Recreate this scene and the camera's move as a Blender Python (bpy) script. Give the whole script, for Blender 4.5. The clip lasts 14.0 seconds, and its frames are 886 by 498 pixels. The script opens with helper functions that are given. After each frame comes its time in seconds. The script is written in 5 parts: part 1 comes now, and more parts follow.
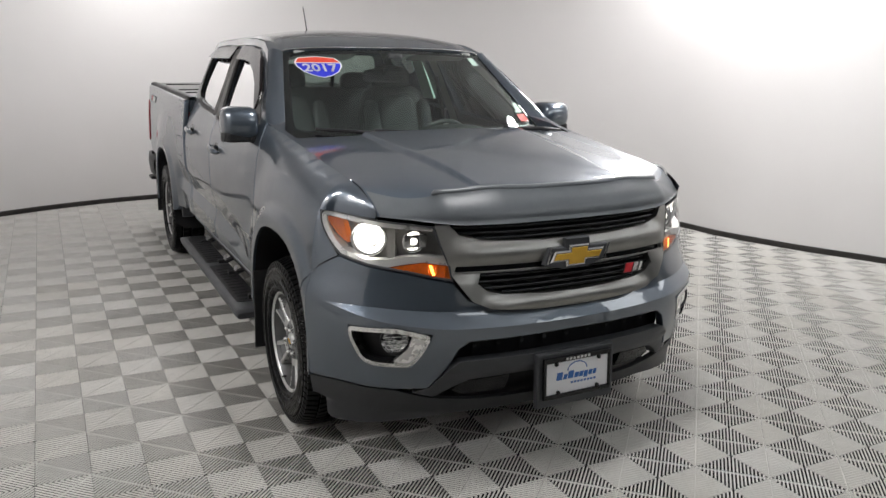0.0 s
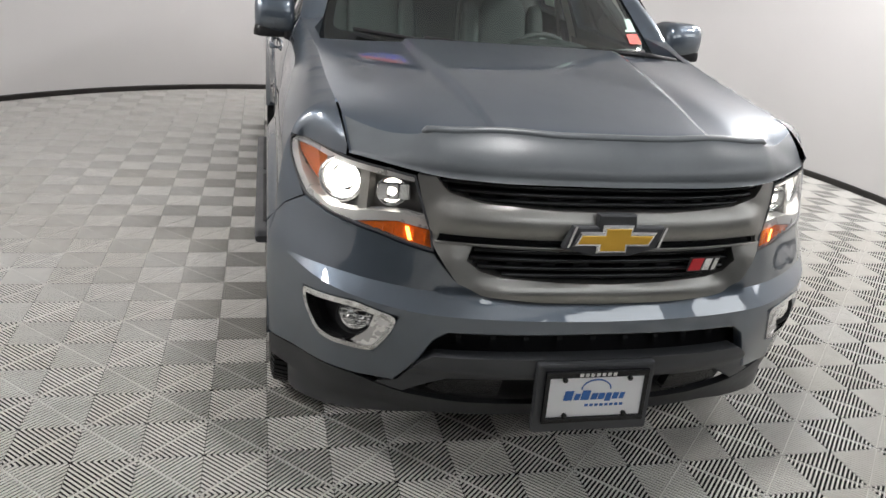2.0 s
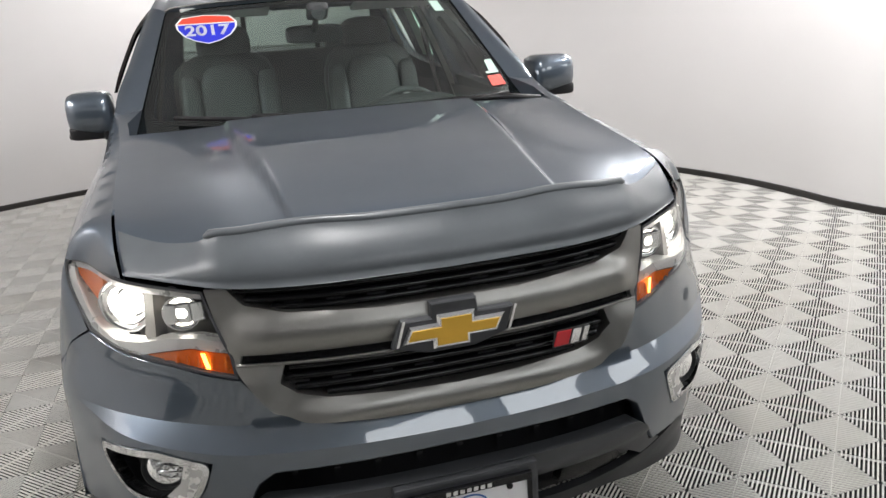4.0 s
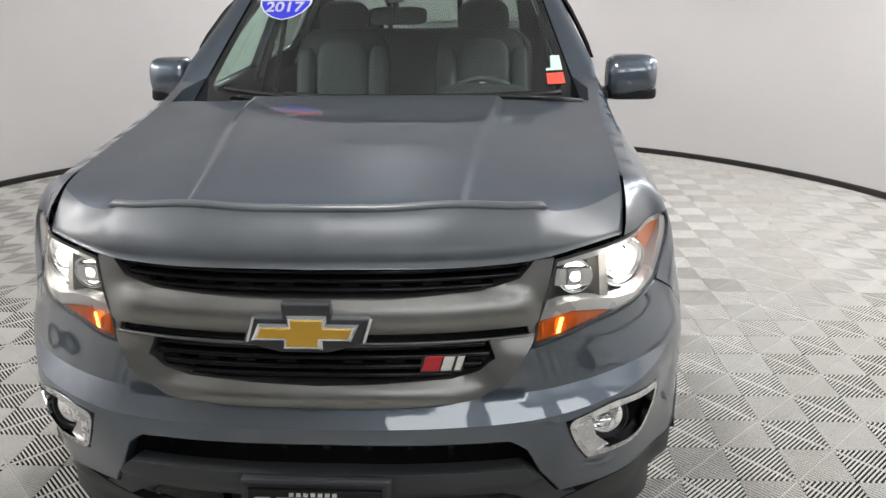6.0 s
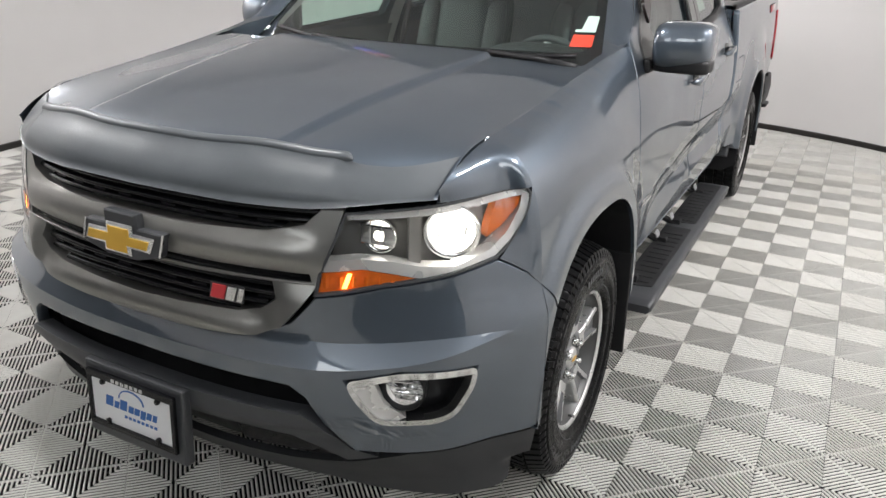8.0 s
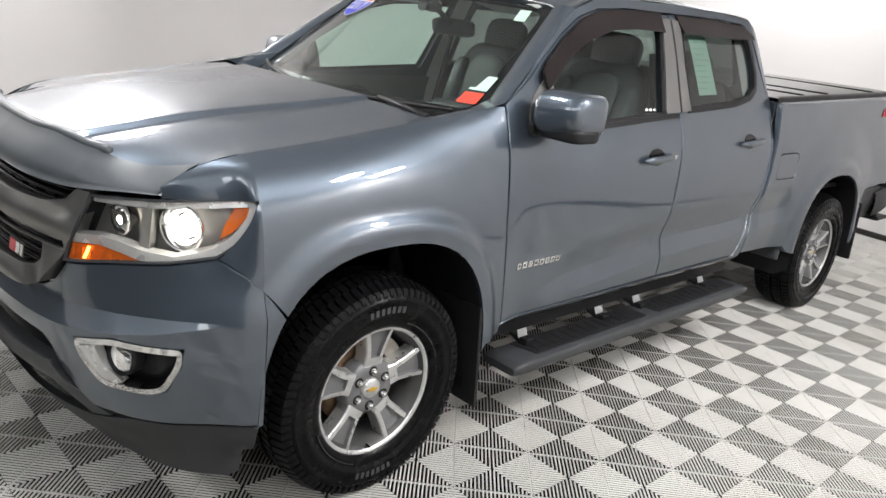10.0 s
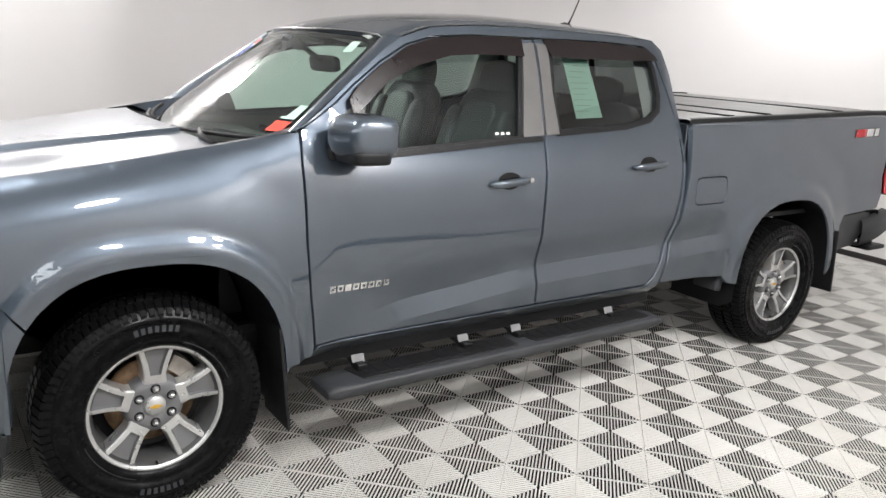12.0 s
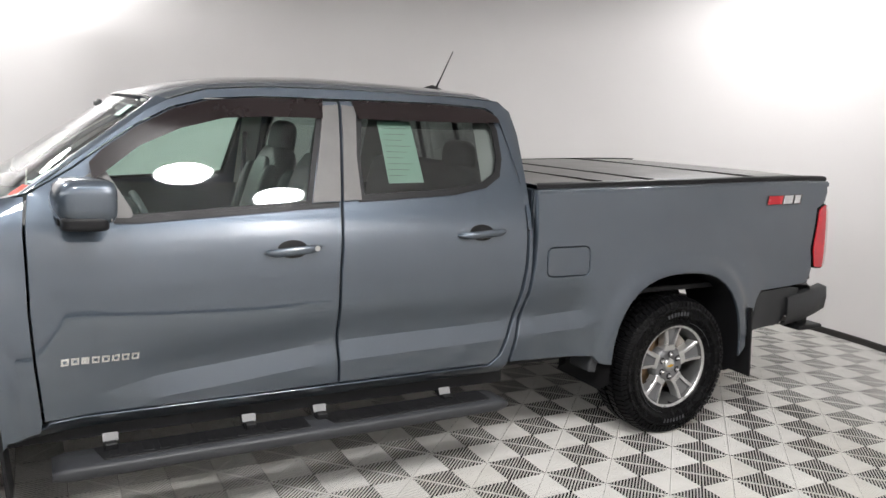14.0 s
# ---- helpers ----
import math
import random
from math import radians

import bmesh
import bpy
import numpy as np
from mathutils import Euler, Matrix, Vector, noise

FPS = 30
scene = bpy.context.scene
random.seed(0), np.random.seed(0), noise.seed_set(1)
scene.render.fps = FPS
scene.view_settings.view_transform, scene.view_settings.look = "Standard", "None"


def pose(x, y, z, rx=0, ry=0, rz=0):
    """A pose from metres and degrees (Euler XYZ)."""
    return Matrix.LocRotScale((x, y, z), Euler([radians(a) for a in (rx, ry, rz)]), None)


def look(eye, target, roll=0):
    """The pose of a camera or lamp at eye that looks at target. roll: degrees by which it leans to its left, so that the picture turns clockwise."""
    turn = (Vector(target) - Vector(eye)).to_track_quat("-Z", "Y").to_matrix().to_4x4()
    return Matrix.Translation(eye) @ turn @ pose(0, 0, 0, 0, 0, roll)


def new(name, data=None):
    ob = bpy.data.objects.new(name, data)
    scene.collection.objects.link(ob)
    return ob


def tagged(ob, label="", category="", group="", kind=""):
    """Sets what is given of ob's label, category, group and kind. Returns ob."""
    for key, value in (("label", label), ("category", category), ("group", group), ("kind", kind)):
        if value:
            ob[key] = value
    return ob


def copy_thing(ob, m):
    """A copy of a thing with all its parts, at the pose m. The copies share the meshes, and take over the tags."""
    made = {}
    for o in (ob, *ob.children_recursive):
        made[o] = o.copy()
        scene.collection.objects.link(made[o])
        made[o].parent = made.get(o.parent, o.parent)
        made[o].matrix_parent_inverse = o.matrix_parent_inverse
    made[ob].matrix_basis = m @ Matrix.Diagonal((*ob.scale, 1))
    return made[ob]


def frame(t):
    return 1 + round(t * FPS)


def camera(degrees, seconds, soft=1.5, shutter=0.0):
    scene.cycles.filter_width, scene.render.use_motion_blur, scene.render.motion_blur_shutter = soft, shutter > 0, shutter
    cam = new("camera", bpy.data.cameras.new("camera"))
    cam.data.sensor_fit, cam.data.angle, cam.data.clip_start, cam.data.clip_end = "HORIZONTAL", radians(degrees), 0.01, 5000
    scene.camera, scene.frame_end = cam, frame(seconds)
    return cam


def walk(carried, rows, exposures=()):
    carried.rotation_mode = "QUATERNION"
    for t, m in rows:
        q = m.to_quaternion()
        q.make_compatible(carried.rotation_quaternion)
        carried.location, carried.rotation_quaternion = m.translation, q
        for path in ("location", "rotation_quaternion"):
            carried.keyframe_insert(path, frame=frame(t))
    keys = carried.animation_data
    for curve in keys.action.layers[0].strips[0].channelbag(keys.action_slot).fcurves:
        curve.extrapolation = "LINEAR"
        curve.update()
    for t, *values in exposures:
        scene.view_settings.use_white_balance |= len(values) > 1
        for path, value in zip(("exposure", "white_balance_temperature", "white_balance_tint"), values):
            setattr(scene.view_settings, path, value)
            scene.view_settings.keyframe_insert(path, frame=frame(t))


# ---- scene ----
from mathutils.geometry import delaunay_2d_cdt

cam = camera(59.5, 14.0)
PATH = [
    (0, (-1.759, -3.231, 1.586), (-0.879, -1.496, 1.121), 0.6),
    (0.5, (-1.596, -3.116, 1.566), (-0.693, -1.392, 1.104), 1.2),
    (1, (-1.345, -2.945, 1.569), (-0.524, -1.19, 1.072), 2.9),
    (1.5, (-1.091, -2.846, 1.558), (-0.514, -1.037, 0.928), 6.4),
    (2, (-0.944, -2.746, 1.566), (-0.496, -0.928, 0.863), 5.0),
    (2.5, (-0.816, -2.532, 1.586), (-0.348, -0.706, 0.918), -1.3),
    (3, (-0.695, -2.462, 1.574), (-0.132, -0.655, 0.928), -4.0),
    (5.5, (0.089, -2.496, 1.57), (0.202, -0.563, 1.067), -1.1),
    (6, (0.381, -2.482, 1.599), (0.275, -0.584, 0.976), -0.6),
    (6.5, (0.667, -2.445, 1.592), (0.447, -0.578, 0.911), -2.7),
    (7, (0.936, -2.356, 1.565), (0.55, -0.513, 0.89), -2.7),
    (9.5, (2.379, -1.695, 1.572), (1.078, -0.373, 0.825), 6.3),
    (10, (2.643, -1.498, 1.592), (1.288, -0.15, 1.002), 6.7),
    (10.5, (2.832, -1.297, 1.597), (1.453, 0.081, 1.154), 5.1),
    (11, (3.02, -1.076, 1.595), (1.616, 0.275, 1.142), 4.3),
    (11.5, (3.244, -0.856, 1.596), (1.737, 0.372, 1.125), 3.9),
    (12, (3.412, -0.605, 1.596), (1.82, 0.503, 1.105), 3.3),
    (12.5, (3.577, -0.325, 1.611), (1.96, 0.763, 1.161), 3.5),
    (13, (3.688, -0.04, 1.618), (2.07, 1.053, 1.185), 3.9),
    (13.5, (3.753, 0.256, 1.624), (2.078, 1.276, 1.229), 4.4),
    (14, (3.838, 0.579, 1.612), (2.097, 1.508, 1.286), 2.6),
]
walk(cam, [(t, look(eye, target, roll)) for t, eye, target, roll in PATH],
     [(0, -.25), (1.5, -.05), (3, .1), (6, .1), (7, .2), (9.5, .2), (11.5, .2), (12.5, .2), (14, .1)])

# ---------------------------------------------------------------- world, light, exposure
world = bpy.data.worlds.new("studio_world")
scene.world = world
world.use_nodes = True
world.node_tree.nodes["Background"].inputs[0].default_value = (0.9, 0.93, 1.0, 1)
world.node_tree.nodes["Background"].inputs[1].default_value = 0.01
ROOM_H = 3.3
ROOM_X, ROOM_Y = -.25, 2.25
# a ring of round lamps under the ceiling; the one at 354 is added to brighten the far wall
LAMPS = [(ROOM_X + r * math.sin(math.radians(a)), ROOM_Y + r * math.cos(math.radians(a)))
         for a, r in ((354, 3.1), (88, 3.7), (102, 3.3), (124, 3.9), (177, 3.1), (226, 4.4), (247, 4.1))]
LAMP_POWER = 120.0
# added fill lights, out of view, high over the dark backdrop: direction from the room's middle
FILL_PANELS = [128, 143, 158, 173]
FILL_WATTS = 16.0

# ---------------------------------------------------------------- materials
def nodes_of(name):
    m = bpy.data.materials.new(name)
    m.use_nodes = True
    t = m.node_tree
    return m, t, t.nodes["Principled BSDF"]


def noise_tex(t, scale, detail=3.0, rough=0.6, dist=0.0):
    c = t.nodes.new("ShaderNodeTexCoord")
    n = t.nodes.new("ShaderNodeTexNoise")
    n.inputs["Scale"].default_value = scale
    n.inputs["Detail"].default_value = detail
    n.inputs["Roughness"].default_value = rough
    n.inputs["Distortion"].default_value = dist
    t.links.new(c.outputs["Object"], n.inputs["Vector"])
    return n


def ranged(t, src, lo, hi, a=0.3, b=0.7):
    r = t.nodes.new("ShaderNodeMapRange")
    r.inputs["From Min"].default_value, r.inputs["From Max"].default_value = a, b
    r.inputs["To Min"].default_value, r.inputs["To Max"].default_value = lo, hi
    t.links.new(src, r.inputs["Value"])
    return r.outputs["Result"]


def tint(t, src, ca, cb, a=0.3, b=0.7):
    r = t.nodes.new("ShaderNodeValToRGB")
    r.color_ramp.elements[0].position, r.color_ramp.elements[1].position = a, b
    r.color_ramp.elements[0].color, r.color_ramp.elements[1].color = (*ca, 1), (*cb, 1)
    t.links.new(src, r.inputs["Fac"])
    return r.outputs["Color"]


def bumped(t, b, src, strength, dist=0.002):
    n = t.nodes.new("ShaderNodeBump")
    n.inputs["Strength"].default_value, n.inputs["Distance"].default_value = strength, dist
    t.links.new(src, n.inputs["Height"])
    t.links.new(n.outputs["Normal"], b.inputs["Normal"])


def surface(name, color, rough=0.5, metal=0.0, coat=0.0, vary=0.12, scale=6.0, grain=0.0, grain_scale=400.0, rough_vary=0.15, spec=0.5):
    """A plain worn surface: colour and gloss that drift at one scale, fine grain at another."""
    m, t, b = nodes_of(name)
    n = noise_tex(t, scale, 5.0)
    lo, hi = [c * (1 - vary) for c in color], [min(1.0, c * (1 + vary)) for c in color]
    t.links.new(tint(t, n.outputs["Fac"], lo, hi), b.inputs["Base Color"])
    t.links.new(ranged(t, n.outputs["Fac"], max(0.02, rough * (1 - rough_vary)), min(1, rough * (1 + rough_vary))), b.inputs["Roughness"])
    b.inputs["Metallic"].default_value = metal
    b.inputs["Coat Weight"].default_value = coat
    b.inputs["Coat Roughness"].default_value = 0.04
    b.inputs["Specular IOR Level"].default_value = spec
    if grain:
        g = noise_tex(t, grain_scale, 2.0)
        bumped(t, b, g.outputs["Fac"], grain, 0.001)
    return m


def paint_material():
    """Dark blue-grey metallic paint: a fine flake layer under a clear coat, with a little dust and orange peel."""
    m, t, b = nodes_of("grey_metallic_paint")
    soft, film = noise_tex(t, 1.4, 3.0), noise_tex(t, 4.0, 4.0)
    t.links.new(tint(t, soft.outputs["Fac"], (0.074, 0.095, 0.121), (0.084, 0.106, 0.134)), b.inputs["Base Color"])
    b.inputs["Metallic"].default_value = 0.7
    t.links.new(ranged(t, film.outputs["Fac"], 0.35, 0.39), b.inputs["Roughness"])
    b.inputs["Coat Weight"].default_value = 1.0
    b.inputs["Coat Roughness"].default_value = 0.025
    b.inputs["Coat IOR"].default_value = 1.85
    b.inputs["Specular IOR Level"].default_value = 0.3
    return m


def pane(name, color, gloss=1.0, ior=1.5):
    """Thin tinted glass: see-through with a mirror gloss by angle."""
    m = bpy.data.materials.new(name)
    m.use_nodes = True
    t = m.node_tree
    t.nodes.clear()
    out = t.nodes.new("ShaderNodeOutputMaterial")
    mix = t.nodes.new("ShaderNodeMixShader")
    clear = t.nodes.new("ShaderNodeBsdfTransparent")
    clear.inputs["Color"].default_value = (*color, 1)
    shine = t.nodes.new("ShaderNodeBsdfGlossy")
    shine.inputs["Roughness"].default_value = 0.015
    shine.inputs["Color"].default_value = (gloss, gloss, gloss, 1)
    fres = t.nodes.new("ShaderNodeFresnel")
    fres.inputs["IOR"].default_value = ior
    t.links.new(fres.outputs["Fac"], mix.inputs["Fac"])
    t.links.new(clear.outputs["BSDF"], mix.inputs[1])
    t.links.new(shine.outputs["BSDF"], mix.inputs[2])
    t.links.new(mix.outputs["Shader"], out.inputs["Surface"])
    return m


def glow(name, color, power):
    m, t, b = nodes_of(name)
    b.inputs["Base Color"].default_value = (0.8, 0.8, 0.8, 1)
    b.inputs["Emission Color"].default_value = (*color, 1)
    b.inputs["Emission Strength"].default_value = power
    return m


def wall_material():
    m, t, b = nodes_of("white_wall_vinyl")
    big, small = noise_tex(t, 0.5, 3.0), noise_tex(t, 60.0, 4.0)
    t.links.new(tint(t, big.outputs["Fac"], (0.73, 0.712, 0.70), (0.77, 0.754, 0.742)), b.inputs["Base Color"])
    b.inputs["Roughness"].default_value = 0.55
    bumped(t, b, small.outputs["Fac"], 0.05)
    return m


def rib_material():
    m, t, b = nodes_of("grey_tile_plastic")
    info = t.nodes.new("ShaderNodeObjectInfo")
    big, fine = noise_tex(t, 9.0, 5.0), noise_tex(t, 220.0, 3.0)
    mix = t.nodes.new("ShaderNodeMixRGB")
    mix.blend_type = "MULTIPLY"
    mix.inputs["Fac"].default_value = 1.0
    t.links.new(tint(t, big.outputs["Fac"], (0.58, 0.57, 0.535), (0.68, 0.67, 0.635), 0.25, 0.75), mix.inputs["Color1"])
    t.links.new(tint(t, info.outputs["Random"], (0.93, 0.92, 0.9), (1, 1, 1), 0.0, 1.0), mix.inputs["Color2"])
    t.links.new(mix.outputs["Color"], b.inputs["Base Color"])
    t.links.new(ranged(t, fine.outputs["Fac"], 0.55, 0.7), b.inputs["Roughness"])
    b.inputs["Specular IOR Level"].default_value = 0.25
    return m


PAINT = paint_material()
WALL = wall_material()
RIB = rib_material()
CEIL = surface("ceiling_white", (0.8, 0.8, 0.81), 0.8, vary=0.04)
LAMPRIM = surface("lamp_white_rim", (0.7, 0.7, 0.7), 0.5)
BACKDROPGREY = surface("dark_backdrop_paint", (0.06, 0.062, 0.066), 0.5, vary=0.2)
GAP = surface("dark_subfloor", (0.01, 0.01, 0.01), 0.9, spec=0.2)
BASE = surface("black_base_trim", (0.025, 0.022, 0.02), 0.5, vary=0.4)
BLACK = surface("black_plastic", (0.009, 0.009, 0.01), 0.45, grain=0.15, spec=0.3)
GLOSS = surface("gloss_black", (0.006, 0.006, 0.007), 0.18, spec=0.35)
TRIM = surface("grey_pillar_film", (0.12, 0.117, 0.112), 0.45, grain=0.1)
CAPGREY = surface("grey_bracket_paint", (0.24, 0.24, 0.24), 0.5)
LAMPBACK = surface("lamp_back_silver", (0.30, 0.29, 0.275), 0.33, 0.5)
BARREL = surface("wheel_barrel_silver", (0.1, 0.1, 0.099), 0.42, 0.5)
LAMPTRIM = surface("bright_lamp_trim", (0.72, 0.71, 0.69), 0.28, 0.5, vary=0.04)
DARKSATIN = surface("dark_bumper_plastic", (0.026, 0.027, 0.029), 0.45, grain=0.15)
DEFLECT = surface("satin_deflector_plastic", (0.085, 0.094, 0.101), 0.36, grain=0.08, spec=0.5)
SATIN = surface("satin_grey_plastic", (0.044, 0.046, 0.05), 0.42, grain=0.12, spec=0.45)
VISOR = surface("smoked_visor", (0.014, 0.0095, 0.0095), 0.22, spec=0.35)
BARGREY = surface("satin_grille_paint", (0.29, 0.285, 0.27), 0.38, 0.9, grain=0.03)
CHROME = surface("chrome", (0.75, 0.75, 0.75), 0.08, 1.0, vary=0.03)
SILVER = surface("machined_silver", (0.68, 0.68, 0.67), 0.3, 0.8, vary=0.06, scale=30)
POCKET = surface("wheel_grey_paint", (0.2, 0.2, 0.205), 0.4, 0.4)
RUST = surface("rusty_disc", (0.25, 0.16, 0.09), 0.5, 0.5, vary=0.5, scale=25)
IRON = surface("cast_iron", (0.36, 0.33, 0.29), 0.6, 0.3, vary=0.3, scale=30)
RUBBER = surface("tyre_rubber", (0.004, 0.004, 0.0045), 0.26, spec=0.12, vary=0.3, scale=20, grain=0.12, grain_scale=200)
TREADRUB = surface("tread_rubber", (0.005, 0.005, 0.0055), 0.34, vary=0.3, scale=20, spec=0.14)
FLAP = surface("mud_flap_rubber", (0.012, 0.012, 0.013), 0.5, grain=0.2, spec=0.35)
GOLD = surface("gold_badge", (0.72, 0.42, 0.05), 0.35, 0.3, vary=0.08, grain=0.1, grain_scale=900)
RED = surface("red_badge", (0.55, 0.02, 0.03), 0.3)
WHITE = surface("white_paper", (0.8, 0.8, 0.8), 0.6, vary=0.03)
REDPAPER = surface("red_paper", (0.7, 0.06, 0.03), 0.55, vary=0.05)
BLUE = surface("blue_print", (0.02, 0.03, 0.55), 0.5, vary=0.05)
MIDBLUE = surface("blue_ink", (0.03, 0.13, 0.4), 0.5, vary=0.05)
GREENPAPER = surface("pale_green_paper", (0.5, 0.68, 0.58), 0.6, vary=0.05)
LEATHER = surface("dark_grey_leather", (0.07, 0.077, 0.078), 0.5, grain=0.3, grain_scale=250)
LEATHER2 = surface("grey_leather", (0.105, 0.115, 0.117), 0.5, grain=0.3, grain_scale=250)
DASH = surface("dash_plastic", (0.04, 0.043, 0.044), 0.55, grain=0.25)
LINER = surface("light_grey_liner", (0.55, 0.56, 0.54), 0.85, grain=0.2)
COVER = surface("tonneau_vinyl", (0.15, 0.145, 0.14), 0.5, grain=0.35, grain_scale=300)
GLASS = pane("windscreen_glass", (0.76, 0.92, 0.84), 1.0, 1.8)
SIDEGLASS = pane("side_glass", (0.76, 0.92, 0.85), 1.0, 1.6)
PRIVACY = pane("privacy_glass", (0.30, 0.33, 0.32), 1.0, 1.8)
LENS = pane("clear_lens", (0.96, 0.97, 0.97), 1.0, 1.45)
AMBER = surface("amber_reflector", (0.75, 0.16, 0.015), 0.22, coat=0.6, vary=0.15, scale=60)
TAILRED = surface("red_tail_lens", (0.62, 0.015, 0.03), 0.12, coat=1.0, vary=0.1)
REFLECT = surface("lamp_reflector", (0.8, 0.8, 0.8), 0.12, 1.0)
HEADBULB = glow("headlamp_bulb", (1.0, 0.95, 0.86), 9.0)
INNERGLOW = glow("inner_lamp_glow", (1.0, 0.93, 0.82), 5.0)
AMBERBULB = glow("amber_bulb", (1.0, 0.42, 0.03), 5.0)
LAMPGLOW = glow("ceiling_lamp_glow", (1.0, 0.985, 0.99), LAMP_POWER)

# ---------------------------------------------------------------- mesh helpers
def part(name, bm, material, parent=None, label="", smooth=False):
    """Links a bmesh as one mesh object under a thing or a part."""
    if smooth:
        for f in bm.faces:
            f.smooth = True
    me = bpy.data.meshes.new(name)
    bm.to_mesh(me)
    bm.free()
    for m in material if isinstance(material, (list, tuple)) else [material]:
        me.materials.append(m)
    ob = new(name, me)
    if parent is not None:
        ob.parent = parent
        ob.matrix_parent_inverse = parent.matrix_basis.inverted()
    if label:
        tagged(ob, label)
    return ob


def root(name, loc=(0, 0, 0), label="", category="", group=""):
    e = new(name)
    e.empty_display_size = 0.1
    e.location = loc
    return tagged(e, label, category, group)


def inside(p, poly):
    x, y, hit = p[0], p[1], False
    j = len(poly) - 1
    for i in range(len(poly)):
        (xi, yi), (xj, yj) = poly[i], poly[j]
        if (yi > y) != (yj > y) and x < (xj - xi) * (y - yi) / (yj - yi) + xi:
            hit = not hit
        j = i
    return hit


def dense(poly, step):
    out = []
    for i, p in enumerate(poly):
        q = poly[(i + 1) % len(poly)]
        n = max(1, int(math.hypot(q[0] - p[0], q[1] - p[1]) / step + 0.5))
        out += [(p[0] + (q[0] - p[0]) * k / n, p[1] + (q[1] - p[1]) * k / n) for k in range(n)]
    return out


def area2(poly):
    return sum(p[0] * q[1] - q[0] * p[1] for p, q in zip(poly, poly[1:] + poly[:1]))


def inset(poly, d):
    """The outline moved inwards by d."""
    poly = list(poly)
    s = 1 if area2(poly) > 0 else -1
    out, n = [], len(poly)
    for i in range(n):
        a, b, c = poly[i - 1], poly[i], poly[(i + 1) % n]
        e1, e2 = Vector((b[0] - a[0], b[1] - a[1])), Vector((c[0] - b[0], c[1] - b[1]))
        if e1.length < 1e-9 or e2.length < 1e-9:
            out.append(b)
            continue
        e1.normalize(), e2.normalize()
        n1, n2 = Vector((-e1.y, e1.x)) * s, Vector((-e2.y, e2.x)) * s
        m = n1 + n2
        k = d / max(0.35, m.length_squared / 2) if m.length > 1e-6 else 0
        out.append((b[0] + m.x * k, b[1] + m.y * k))
    return out


def rounded(poly, r, n=4):
    """The outline with its corners rounded."""
    out, m = [], len(poly)
    for i in range(m):
        a, b, c = (Vector(poly[j % m]) for j in (i - 1, i, i + 1))
        p, q = (a - b), (c - b)
        k = min(r, 0.45 * p.length, 0.45 * q.length)
        p, q = b + p.normalized() * k, b + q.normalized() * k
        for s in range(n + 1):
            t = s / n
            v = p * (1 - t) ** 2 + b * 2 * t * (1 - t) + q * t * t
            out.append((v.x, v.y))
    return out


